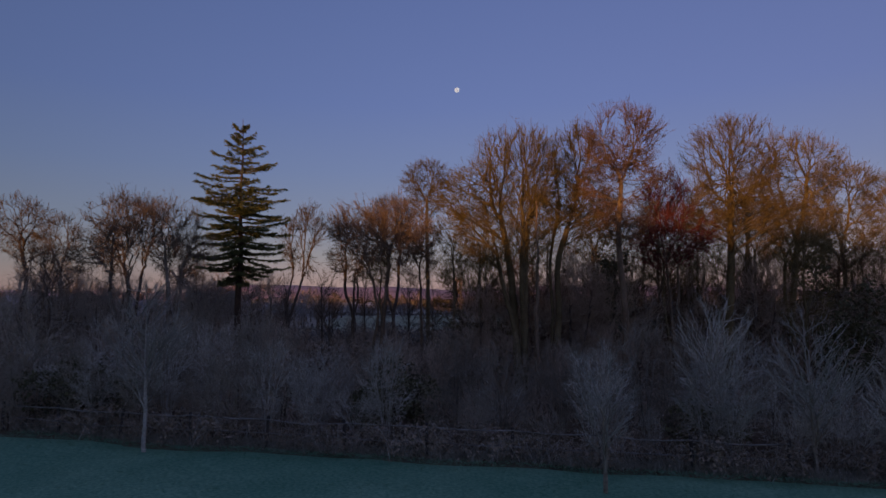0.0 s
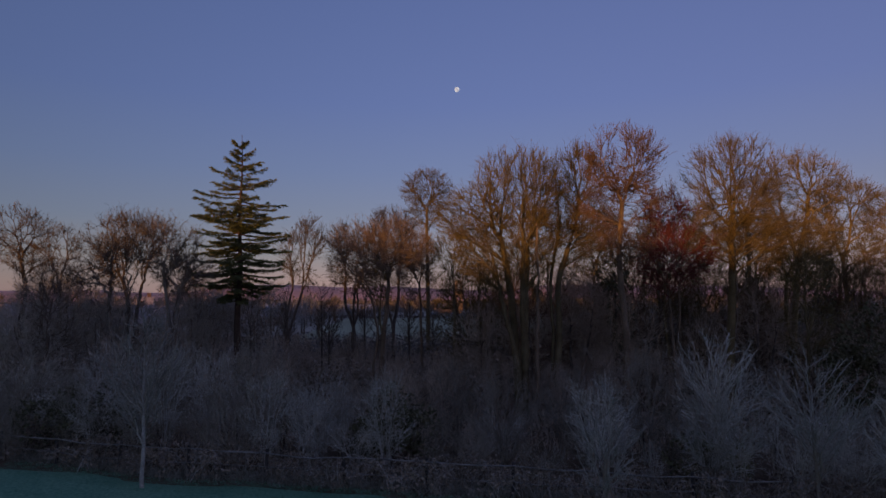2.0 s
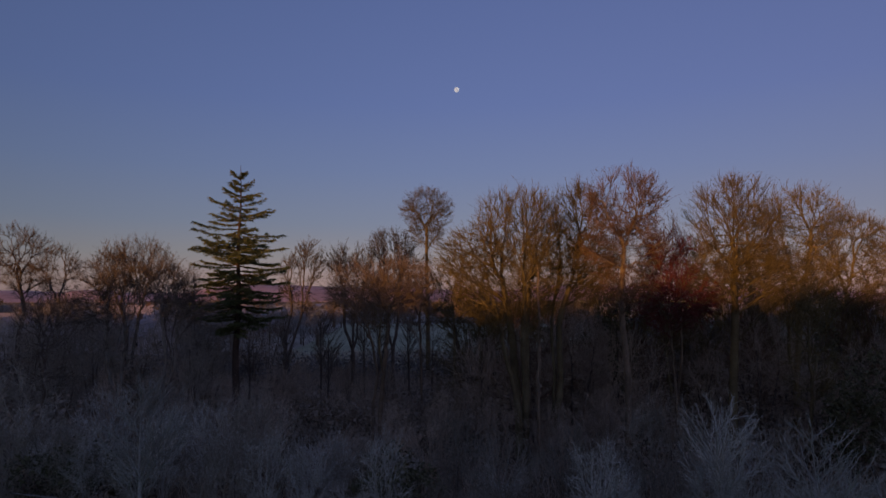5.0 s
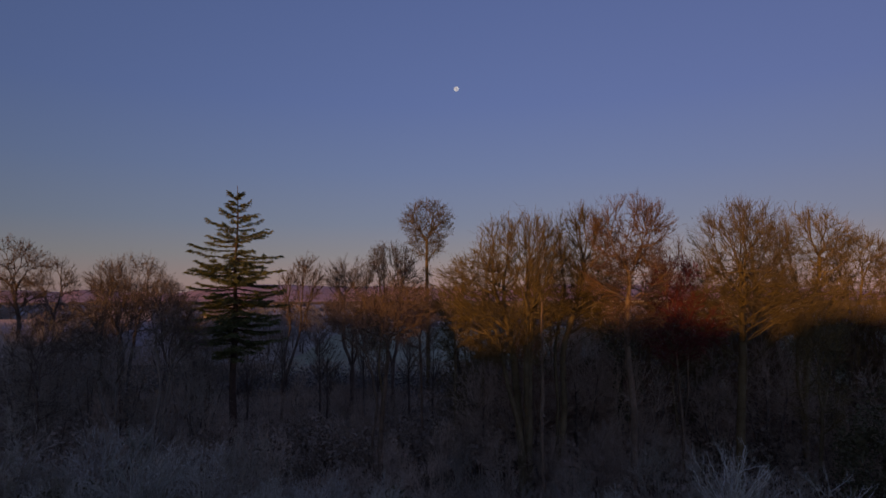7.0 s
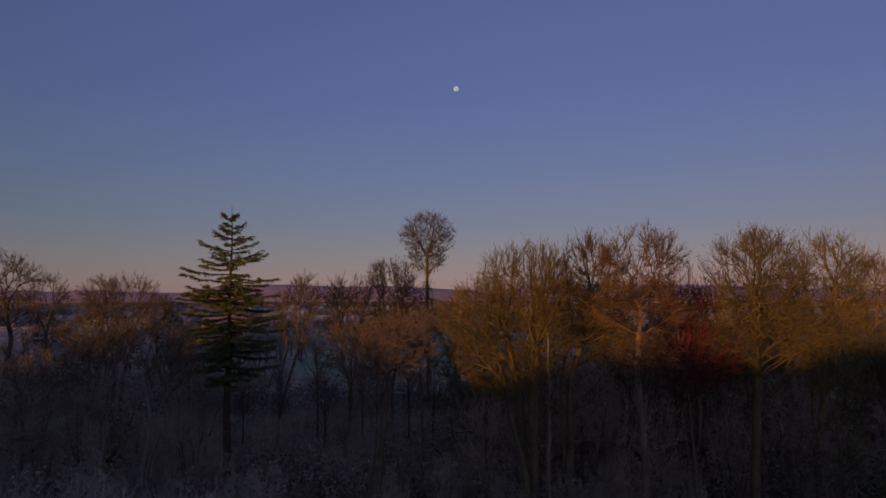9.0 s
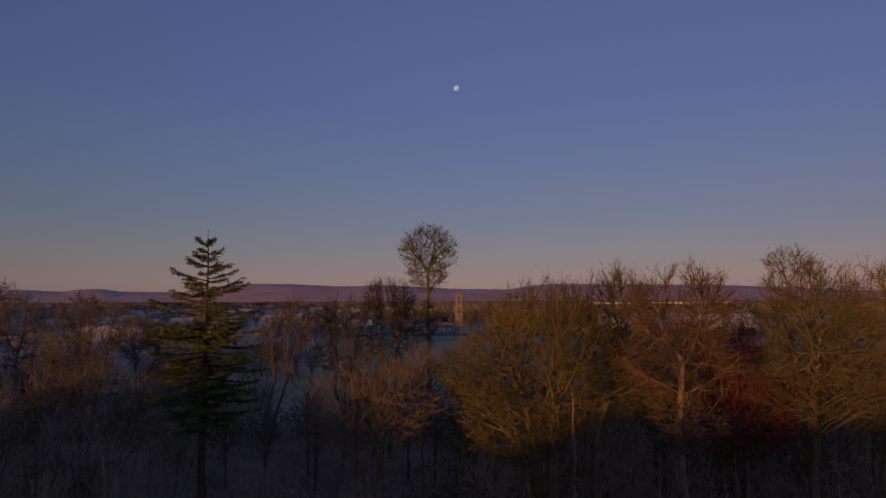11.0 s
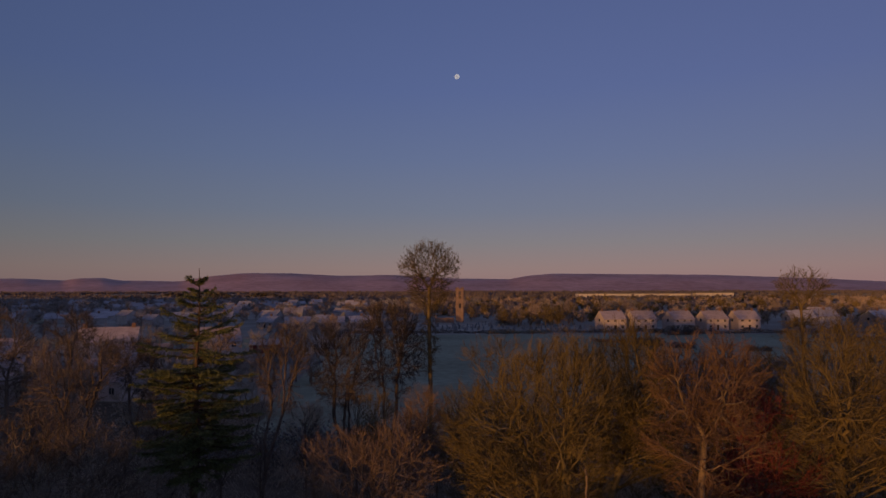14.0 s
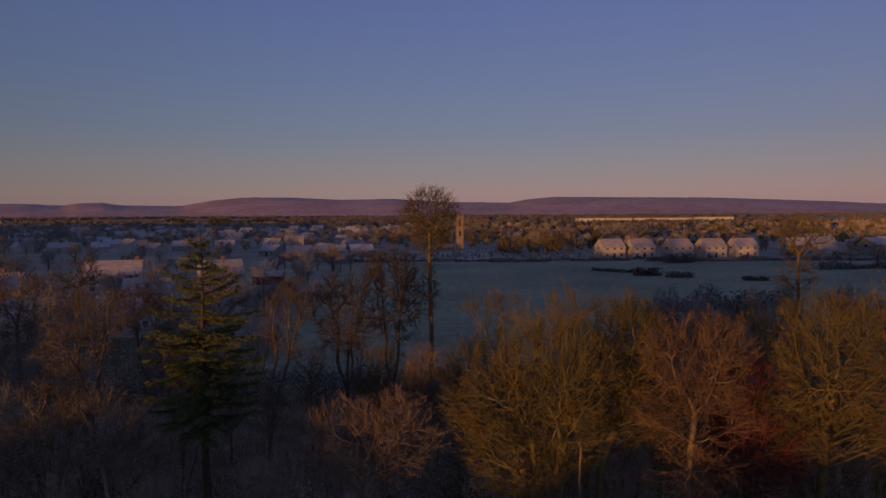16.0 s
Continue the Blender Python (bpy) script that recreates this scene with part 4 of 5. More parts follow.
for k in range(22):
    x, y = -30 + 36 * rng.random(), 66 + 46 * rng.random() ** 0.8
    shrub("dark", int(rng.integers(0, 5)), x, y, float(0.38 + 0.3 * rng.random()))
for k in range(52):
    x = -30 + 66 * rng.random()
    y = 37.5 + 20 * rng.random()
    shrub("dark", int(rng.integers(0, 5)), x, y, float(0.7 + 0.35 * rng.random()))


def undergrowth():
    """Dead stems, bracken and bramble over the wood's floor."""
    rng_d = np.random.default_rng(38)
    n = 60000
    x = rng_d.uniform(-36, 44, n)
    y = 36 + 78 * rng_d.random(n) ** 1.2
    y = np.maximum(y, 33.5 - 0.147 * x)
    lump = np.array([noise.noise(Vector((a * 0.22, b * 0.22, 9))) for a, b in zip(x, y)])
    tall = np.clip(0.75 + 1.5 * lump, 0.12, 2.2)
    z = np.array([rise(a, b) - 0.12 for a, b in zip(x, y)]) + tall * 0.5 * rng_d.random(n)
    foot = np.stack([x, y, z], 1)
    way = unit(np.concatenate([rng_d.normal(size=(n, 2)) * 0.6, np.ones((n, 1)) * 0.8], 1))
    tip_at = foot + way * (tall * (0.4 + 0.8 * rng_d.random(n)))[:, None]
    stem = slivers(rng_d, foot, tip_at, 0.022)
    side_way = unit(way + rng_d.normal(size=(n, 3)) * 0.7)
    sprig = slivers(rng_d, foot + (tip_at - foot) * rng_d.random((n, 1)), tip_at + side_way * 0.3, 0.016)
    me = mesh_of("undergrowth", *join([stem, sprig]))
    me.materials.append(THICKET_TWIG)
    return tagged(new("undergrowth", me), "dead brown stems and bracken over the wood's floor", "undergrowth", kind="stuff")


undergrowth()


def sapling(seed, name, label, x, y, h, w, clear, thick, count, bark=FROST_BARK, twig_mat=FROST_TWIG, stems=1):
    rng_s = np.random.default_rng(seed)
    lines = []
    for i in range(stems):
        a = rng_s.random() * 6.28 + i * 2.6
        c, d = math.cos(a), math.sin(a)
        lines.append([(0.05 * i, 0, -0.2), (0.02 + 0.07 * i * c, 0.02, clear), (0.06 * c + 0.08 * i * c, 0.06 * d, h * 0.45), (0.1 * c + 0.25 * i * c, 0.1 * d, h * 0.74)])
    goals = crown_points(rng_s, [(0, 0, h * 0.68, w, w, h * 0.31), (0, 0, h * 0.46, w * 0.75, w * 0.75, h * 0.14)], int(count * 0.15), 0.1, 0.8)
    sk = grow(rng_s, lines, goals, step=0.2, lift=0.22, rake=1.5, gnarl=0.06)
    return plant(name, label, "tree", pose(x, y, rise(x, y)), tree_meshes(rng_s, sk, thick, tip=0.0135, twig=0.4, twigs=1, fine=2, split=0.022, spray=0.45, droop=0.2, twig_r=0.0075, rim=0.4), bark, twig_mat)


sapling(301, "birch_tree", "young white-stemmed birch on the lawn, bare", -13.05, 30.1, 6.3, 1.6, 1.4, 0.066, 1300)
sapling(302, "birch_tree", "small frosted birch at the lawn's edge, bare", 2.25, 26.0, 4.5, 1.35, 0.9, 0.04, 430, DULL_FROST, stems=2)
sapling(303, "birch_tree", "frosted upright birch beside the fence, bare", 7.3, 30.3, 6.0, 1.8, 1.0, 0.055, 620, DULL_FROST, stems=2)
sapling(304, "birch_tree", "bushy frosted birch beside the fence, bare", 9.9, 28.6, 5.4, 2.0, 0.6, 0.05, 760, DULL_FROST, stems=2)
sapling(305, "birch_tree", "bushy frosted birch beside the fence, bare", 12.6, 28.2, 3.9, 1.5, 0.5, 0.045, 460, DULL_FROST, stems=2)

for i, (x, y, h) in enumerate(((-16.0, 62, 8.4), (-13.6, 66, 9.0), (-12.4, 63, 7.2), (-9.8, 67, 8.8), (-8.2, 64, 7.4), (-5.6, 66, 8.6), (-3.4, 63, 7.8), (-19.5, 64, 7.8), (-22.5, 62, 7.2))):
    sapling(320 + i, "rowan_tree", "slim dark bare rowan in the gap before the field", x, y, h, 1.5, 2.2, 0.075, 700, GREY_BARK, GREY_TWIG, 1 + i % 2)


# ---------- fence along the lawn ----------
def post_fence():
    ob = thing("fence", "old post-and-rail fence with frosted sagging rails", "fence")
    rng_f = np.random.default_rng(9)
    tops = []
    bm = bmesh.new()
    box(bm, -0.05, 0.05, -0.05, 0.05, -0.3, 1.12, 0.012)
    post_mesh = bpy.data.meshes.new("post")
    bm.to_mesh(post_mesh)
    bm.free()
    for i in range(13):
        x = -27.0 + 3.0 * i
        y = 29.9 - 0.147 * x + 0.2 * max(0.0, -14 - x)
        g = rise(x, y) - 0.05
        p = mesh_part("post", post_mesh, POST_WOOD, ob)
        p.matrix_basis = pose(x, y, g, float(rng_f.normal() * 2), float(rng_f.normal() * 2), float(rng_f.random() * 20))
        tops.append((x, y, g))
    for h, r in ((1.0, 0.027), (0.5, 0.02)):
        for a, b in zip(tops, tops[1:]):
            s = np.linspace(0, 1, 6)
            pts = np.stack([a[0] + (b[0] - a[0]) * s, a[1] + (b[1] - a[1]) * s - 0.07, a[2] + (b[2] - a[2]) * s + h - 0.10 * np.sin(s * math.pi) * rng_f.random() + rng_f.normal(size=6) * 0.012], 1)
            d = unit(np.gradient(pts, axis=0))
            rr = np.full(6, r) * (0.85 + 0.3 * rng_f.random(6))
            mesh_part("rail", mesh_of("rail", *tubes(pts[:-1], pts[1:], rr[:-1], rr[1:], d[:-1], d[1:], 6), smooth=True), RAIL_WOOD, ob)
    return ob


post_fence()


def tufts(name, label, mat, places, rng_t, blade, wide, n):
    k = len(places) * n
    base = np.repeat(np.array(places), n, axis=0) + np.concatenate([rng_t.normal(size=(k, 2)) * 0.16, np.zeros((k, 1))], 1)
    way = unit(np.concatenate([rng_t.normal(size=(k, 2)) * 0.55, np.ones((k, 1))], 1))
    ln = blade * (0.4 + 0.9 * rng_t.random((k, 1)))
    side = unit(np.cross(way, rng_t.normal(size=(k, 3)))) * wide
    tipp = base + way * ln + np.concatenate([rng_t.normal(size=(k, 2)) * 0.06, -0.2 * ln], 1)
    v = np.stack([base - side, base + side, tipp], 1).reshape(-1, 3)
    me = mesh_of(name, v, np.arange(k * 3).reshape(-1, 3))
    me.materials.append(mat)
    return tagged(new(name, me), label, "grass", kind="stuff")


rng_g = np.random.default_rng(31)
edge_places = []
for k in range(1500):
    x = -30 + 52 * rng_g.random()
    y = lawn_edge(x) + 0.25 + abs(rng_g.normal()) * 0.7
    edge_places.append((x, y, rise(x, y) - 0.08))
tufts("rough_grass", "frosted rough grass and weeds along the fence", FROST_GRASS, edge_places, rng_g, 0.5, 0.010, 16)
lawn_places = []
for k in range(9000):
    x = -20 + 34 * rng_g.random()
    y = lawn_edge(x) - 9 * rng_g.random() ** 1.5
    lawn_places.append((x, y, rise(x, y) + bumps(x, y, 0.25, 0.05) - 0.01))
tufts("lawn_grass", "short frosted lawn grass blades", LAWN, lawn_places, rng_g, 0.07, 0.008, 6)


def bramble_mesh(seed):
    rng_b = np.random.default_rng(seed)
    canes, lv = [], []
    for i in range(26):
        a, ln = rng_b.random() * 6.28, 0.7 + 0.9 * rng_b.random()
        s = np.linspace(0, 1, 7)
        hh = 0.55 + 0.6 * rng_b.random()
        ox = rng_b.normal(size=2) * 0.35
        pts = np.stack([ox[0] + np.cos(a) * s * ln, ox[1] + np.sin(a) * s * ln, hh * np.sin(s * 2.6) * 0.9 + rng_b.normal(size=7) * 0.03], 1)
        d = unit(np.gradient(pts, axis=0))
        rr = np.full(7, 0.009) * (1.2 - s)
        canes.append(tubes(pts[:-1], pts[1:], rr[:-1], rr[1:], d[:-1], d[1:], 3))
        for q in pts[1:]:
            for r in range(5):
                lv.append(q + rng_b.normal(size=3) * 0.09)
    lv = np.array(lv)
    n = len(lv)
    nrm = unit(rng_b.normal(size=(n, 3)) + np.array([0, 0, 0.8]))
    u = unit(np.cross(nrm, rng_b.normal(size=(n, 3))))
    w = np.cross(nrm, u)
    v = np.stack([lv - u * 0.05, lv + w * 0.03, lv + u * 0.05, lv - w * 0.03], 1).reshape(-1, 3)
    return mesh_of("canes", *join(canes)), mesh_of("leaves", v, np.arange(n * 4).reshape(-1, 4))


for i in range(3):
    canes, leaves = bramble_mesh(400 + i)
    first = None
    for k in range(14):
        x = -26 + (i + 3 * k) * 1.12 + float(rng_g.normal() * 0.3)
        y = lawn_edge(x) + 1.15 + float(rng_g.normal() * 0.35)
        at = pose(x, y, rise(x, y) - 0.1, 0, 0, float(rng_g.random() * 360)) @ Matrix.Scale(float(0.75 + 0.5 * rng_g.random()), 4)
        if first is None:
            first = thing("bramble", "low frosted bramble tangle along the fence", "bramble", "brambles along the fence", "", at)
            tagged(mesh_part("tangle", canes, FROST_BARK, first), kind="stuff")
            tagged(mesh_part("foliage", leaves, DEAD_LEAF, first), kind="stuff")
        else:
            copy_thing(first, at).matrix_basis = at


# ---------- houses ----------
def house(at, w, d, eaves, ridge, label, windows=True, chimneys=2, group="", name="house", walls=None):
    """Gabled house; its front looks along -y and its ridge runs along x."""
    ob = thing(name, label, "house", group, "", at)
    bm = bmesh.new()
    box(bm, -w / 2, w / 2, -d / 2, d / 2, -0.4, eaves)
    for sx in (-1, 1):     # gable tops
        x0, x1 = sx * w / 2, sx * (w / 2 - 0.25)
        vs = [bm.verts.new(c) for c in ((x0, -d / 2, eaves), (x0, d / 2, eaves), (x0, 0, ridge), (x1, -d / 2, eaves), (x1, d / 2, eaves), (x1, 0, ridge))]
        for f in ((0, 1, 2), (3, 5, 4), (0, 2, 5, 3), (1, 4, 5, 2)):
            bm.faces.new([vs[k] for k in f])
    bmesh.ops.recalc_face_normals(bm, faces=bm.faces)
    part("wall", bm, walls or RENDER_WHITE, ob)

    bm = bmesh.new()
    t, over = 0.18, 0.3
    low = eaves - over * (ridge - eaves) / (d / 2)
    prof = [(-d / 2 - over, low), (0, ridge), (d / 2 + over, low), (d / 2 + over, low + t), (0, ridge + t), (-d / 2 - over, low + t)]
    rings = [[bm.verts.new((e, a, b)) for a, b in prof] for e in (-w / 2 - 0.15, w / 2 + 0.15)]
    for k in range(6):
        bm.faces.new((rings[0][k], rings[0][(k + 1) % 6], rings[1][(k + 1) % 6], rings[1][k]))
    for r in rings:
        bm.faces.new((r[0], r[1], r[4], r[5]))
        bm.faces.new((r[1], r[2], r[3], r[4]))
    bmesh.ops.recalc_face_normals(bm, faces=bm.faces)
    roof = part("roof", bm, VILLAGE_ROOF if walls is VILLAGE_WALL else ROOF_SLATE, ob)
    for i in range(chimneys):
        bm = bmesh.new()
        cx = (-1 if i == 0 else 1) * (w / 2 - 1.2) if chimneys > 1 else 0.6
        box(bm, cx - 0.45, cx + 0.45, -0.3, 0.3, ridge - 0.5, ridge + 1.0, 0.04)
        box(bm, cx - 0.5, cx + 0.5, -0.36, 0.36, ridge + 0.96, ridge + 1.1)
        part("chimney", bm, BRICK, roof)
    if windows:
        levels = (1.5, 4.0) if eaves > 4 else (1.5,)
        y = -d / 2
        for z in levels:
            for wx in (-w * 0.32, 0.0, w * 0.32):
                if z < 2 and abs(wx) < 0.1:
                    bm = bmesh.new()
                    box(bm, -0.5, 0.5, y - 0.06, y + 0.05, 0, 2.1, 0.02)
                    part("door", bm, DOOR_PAINT, ob)
                    continue
                bm = bmesh.new()
                for bx in ((wx - 0.6, wx - 0.5), (wx + 0.5, wx + 0.6), (wx - 0.04, wx + 0.04)):
                    box(bm, bx[0], bx[1], y - 0.07, y + 0.05, z - 0.55, z + 0.55)
                box(bm, wx - 0.66, wx + 0.66, y - 0.1, y + 0.05, z - 0.64, z - 0.55)
                box(bm, wx - 0.6, wx + 0.6, y - 0.07, y + 0.05, z + 0.48, z + 0.56)
                win = part("window", bm, RENDER_WHITE, ob)
                bm = bmesh.new()
                box(bm, wx - 0.5, wx + 0.5, y - 0.03, y + 0.02, z - 0.55, z + 0.5)
                part("pane", bm, PANE, win)
        for sx in (-1, 1):
            for z in levels[-1:]:
                bm = bmesh.new()
                box(bm, sx * (w / 2) - 0.04, sx * (w / 2) + 0.04, -0.5, 0.5, z - 0.55, z + 0.55)
                win = part("window", bm, PANE, ob)
    return ob


ROW = [(66.3, 280.0, 10.0), (79.0, 280.5, 10.0), (94.2, 279.5, 10.0), (108.2, 280.0, 10.2), (121.8, 281.0, 10.2)]
for i, (x, y, w) in enumerate(ROW):
    house(pose(x, y, 0, 0, 0, (14, 11, 16, 13, 10)[i]), w, 8.0, 4.5, 7.7, "white-rendered two-storey house with a frosted slate roof", True, 2, "row of houses beyond the field")
# nearer houses among the trees on the west side
house(pose(-84, 171, 0, 0, 0, 18), 13, 8.5, 4.8, 7.8, "pale house with a frosted roof among trees", True, 2)
house(pose(-57.5, 170, 0, 0, 0, 28), 10, 8.0, 4.8, 7.9, "white gabled house with a frosted roof among trees", True, 1)
house(pose(-70, 114, 0, 0, 0, 62), 11, 7.5, 3.4, 6.2, "white gabled bungalow with a dark window wall", True, 1)
house(pose(-56, 119, 0, 0, 0, -18), 10, 7.0, 3.0, 5.6, "low pale house behind the bare trees", True, 1)
house(pose(-64.5, 148, 0, 0, 0, 12), 10, 7.0, 3.0, 5.8, "low pale house behind the bare trees", True, 1)
house(pose(-104, 160, 0, 0, 0, -8), 12, 7.5, 3.2, 6.0, "low pale house behind the bare trees", True, 1)
house(pose(-51, 189, 0, 0, 0, 6), 8.0, 4.0, 2.3, 3.4, "small red-boarded shed with a frosted roof beside the field", False, 0, "", "shed", RED_BOARD)
rng_h = np.random.default_rng(55)
village = []
for k in range(600):
    y = float(300 + 400 * rng_h.random() ** 0.8)
    x = float(rng_h.uniform(-0.66, -0.13) * y)
    if any((x - a) ** 2 + (y - b) ** 2 < 15 ** 2 for a, b in village):
        continue
    village.append((x, y))
    if len(village) >= 84:
        break
for x, y in [(-52, 296), (-66, 292), (-80, 300), (-40, 300)] + village:
    house(pose(x, y, 0, 0, 0, float(rng_h.uniform(-40, 40))), float(rng_h.uniform(8, 11.5)), 6.8, *((2.6, 5.0) if rng_h.random() < 0.7 else (4.2, 6.6)),
          "pale house with a frosted roof in the village", y < 320, 1, "village houses", "house", VILLAGE_WALL)
for x, y in [(150, 290), (166, 300), (182, 288), (198, 300), (236, 330), (186, 336), (214, 292), (250, 310)]:
    house(pose(x, y, 0, 0, 0, float(rng_h.uniform(-25, 25))), 11, 7.8, 4.6, 7.4, "pale house with a frosted roof beyond the field", y < 300, 1, "houses beyond the field", "house", VILLAGE_WALL)


# ---------- the ruined tower, gravestones, the long hall ----------
def tower():
    ob = thing("abbey_tower", "slender ruined stone abbey tower with tall openings", "tower", "", "", pose(5.5, 343, 0))
    s, t, h = 1.75, 0.5, 17.0
    for z0, z1, gap in ((0, 7.0, 0), (7.0, 9.6, 0.55), (9.6, 12.0, 0), (12.0, 15.6, 0.6), (15.6, h, 0)):
        for sx, sy in ((1, 0), (-1, 0), (0, 1), (0, -1)):
            for a, b in ((-s, s),) if not gap else ((-s, -gap), (gap, s)):
                bm = bmesh.new()
                if sx:
                    box(bm, sx * s - t / 2, sx * s + t / 2, a, b, z0, z1, 0.04)
                else:
                    box(bm, a, b, sy * s - t / 2, sy * s + t / 2, z0, z1, 0.05)
                part("pier" if gap else "wall", bm, STONE, ob)
    for i, x in enumerate((-1.75, -0.9, 0.8, 1.7)):
        for y, up in ((-s, 0.5 + 0.3 * (i % 2)), (s, 0.4 + 0.3 * ((i + 1) % 2))):
            bm = bmesh.new()
            box(bm, x - 0.35, x + 0.35, y - 0.3, y + 0.3, h, h + up, 0.05)
            part("merlon", bm, STONE, ob)
    for x0, x1, y0, y1, up in ((-12, -3, -3, -2.3, 2.4), (-12.7, -12, -3, 4, 3.6), (-9, -8.2, -2.3, 4, 2.2)):
        bm = bmesh.new()
        box(bm, x0, x1, y0, y1, -0.2, up, 0.1)
        part("nave_wall", bm, STONE, ob)


tower()


def gravestones():
    rng_s = np.random.default_rng(21)
    bm = bmesh.new()
    box(bm, -0.35, 0.35, -0.07, 0.07, -0.1, 1.0, 0.0)
    for v in bm.verts:
        if v.co.z > 0.9:
            v.co.x *= 0.72
            v.co.z += 0.12
    box(bm, -0.5, 0.5, -0.2, 0.2, -0.1, 0.14)
    slab = bpy.data.meshes.new("gravestone")
    bm.to_mesh(slab)
    bm.free()
    bm = bmesh.new()
    box(bm, -0.08, 0.08, -0.07, 0.07, -0.1, 1.7)
    box(bm, -0.42, 0.42, -0.07, 0.07, 1.05, 1.22)
    box(bm, -0.3, 0.3, -0.22, 0.22, -0.1, 0.35)
    cross = bpy.data.meshes.new("gravestone")
    bm.to_mesh(cross)
    bm.free()
    for k in range(130):
        x, y = rng_s.uniform(-14, 62), 274 + rng_s.integers(0, 12) * 4.2 + rng_s.normal() * 0.4
        is_cross = k % 4 == 0
        ob = mesh_part("gravestone", cross if is_cross else slab, GRAVE)
        ob.matrix_basis = pose(x, y, 0, float(rng_s.normal() * 3), float(rng_s.normal() * 3), float(rng_s.normal() * 9)) @ Matrix.Scale(float(rng_s.uniform(0.85, 1.4)), 4)
        tagged(ob, "grey stone grave cross in the churchyard" if is_cross else "grey stone headstone in the churchyard", "gravestone", "churchyard stones")


gravestones()


def long_hall(x0, x1, y, h, label):
    ob = thing("long_hall", label, "building", "", "", pose((x0 + x1) / 2, y, 0))
    w = x1 - x0
    bm = bmesh.new()
    box(bm, -w / 2, w / 2, -9, 9, -0.5, h)
    part("wall", bm, PALE_WALL, ob)
    bm = bmesh.new()
    box(bm, -w / 2 - 0.5, w / 2 + 0.5, -9.6, 9.6, h, h + 1.2, 0.2)
    part("roof", bm, METAL_ROOF, ob)
    n = int(w / 9)
    bm0 = bmesh.new()
    box(bm0, -1.2, 1.2, -9.08, -8.95, h * 0.35, h * 0.72)
    me = bpy.data.meshes.new("window")
    bm0.to_mesh(me)
    bm0.free()
    for i in range(n):
        p = mesh_part("window", me, PANE, ob)
        p.matrix_basis = pose(-w / 2 + (i + 0.5) * w / n, 0, 0)


long_hall(183, 340, 905, 9.5, "long pale low hall with a dark flat roof")
long_hall(343, 394, 895, 10.5, "pale low hall with a dark flat roof")
long_hall(-60, -42, 820, 6.0, "small pale shed far across the plain")


def car(at, label):
    ob = thing("car", label, "car", "cars by the houses", "", at)
    bm = bmesh.new()
    box(bm, -2.1, 2.1, -0.85, 0.85, 0.3, 0.85, 0.12)
    box(bm, -1.2, 1.4, -0.75, 0.75, 0.8, 1.42, 0.2)
    part("body", bm, CAR_PAINT, ob)
    bm = bmesh.new()
    box(bm, -1.0, 1.2, -0.78, 0.78, 0.92, 1.28, 0.08)
    part("glass", bm, PANE, ob)
    for sx in (-1.3, 1.3):
        for sy in (-0.8, 0.8):
            bm = bmesh.new()
            bmesh.ops.create_cone(bm, cap_ends=True, segments=14, radius1=0.32, radius2=0.32, depth=0.2, matrix=pose(sx, sy, 0.32, 90))
            part("wheel", bm, TYRE, ob)


for x, y, a in ((89, 270, 10), (104.5, 271, 80), (118, 270.5, 0), (75, 270, 5)):
    car(pose(x, y, 0, 0, 0, a), "small dark car parked beside the houses")


# ---------- distant trees, hedges and woods ----------
FAR = []
for i in range(6):
    rng_t = np.random.default_rng(500 + i)
    h, w = (9, 11, 8, 12, 10, 7)[i], (3.2, 3.6, 3.6, 3.4, 4.2, 3.0)[i]
    sk = grow(rng_t, [[(0, 0, -0.3), (0.1, 0, h * 0.25), (0.2, 0.1, h * 0.5)]], crown_points(rng_t, [(0, 0, h * 0.62, w, w, h * 0.38)], 90, 0.15, 0.4), step=0.6, lift=0.2)
    FAR.append(tree_meshes(rng_t, sk, 0.24, tip=0.03, twig=1.1, twigs=3, fine=1, split=0.09, twig_r=0.032))
for i in range(4):
    rng_t = np.random.default_rng(540 + i)
    h, w = (9, 11, 8, 10)[i], (3.4, 3.8, 3.8, 4.2)[i]
    sk = grow(rng_t, [[(0, 0, -0.3), (0.1, 0, h * 0.25), (0.2, 0.1, h * 0.5)]], crown_points(rng_t, [(0, 0, h * 0.6, w, w, h * 0.4)], 48, 0.15, 0.4), step=0.9, lift=0.2)
    FAR.append(tree_meshes(rng_t, sk, 0.24, tip=0.04, twig=1.6, twigs=3, fine=2, split=0.09, twig_r=0.06))
far_protos = {}
FAR_LOOK = {"grey": (GREY_BARK, FAR_GREY, "distant bare grey-brown tree"), "ochre": (WILLOW_BARK, WILLOW_TWIG, "distant bare tree with ochre twigs"),
            "russet": (BEECH_BARK, FAR_RUSSET, "distant bare tree with russet twigs")}


far_rank = []


def far_tree(kind, x, y, size):
    spin = float(rng_h.random() * 360)
    if y > 330:
        far_rank.append((kind, 6 + int(rng_h.integers(0, 4)), x, y, size, spin))
        return
    i = int(rng_h.integers(0, 6))
    at = pose(x, y, 0, 0, 0, spin) @ Matrix.Scale(size, 4)
    if (kind, i) not in far_protos:
        bark, tw, label = FAR_LOOK[kind]
        pair = FAR[i] if kind == "grey" else tuple(m.copy() for m in FAR[i])
        if kind != "grey":
            for m in pair:
                m.materials.clear()
        far_protos[kind, i] = plant("bare_tree", label, "tree", at, pair, bark, tw, "distant trees")
        far_protos[kind, i].matrix_basis = at
    else:
        copy_thing(far_protos[kind, i], at).matrix_basis = at


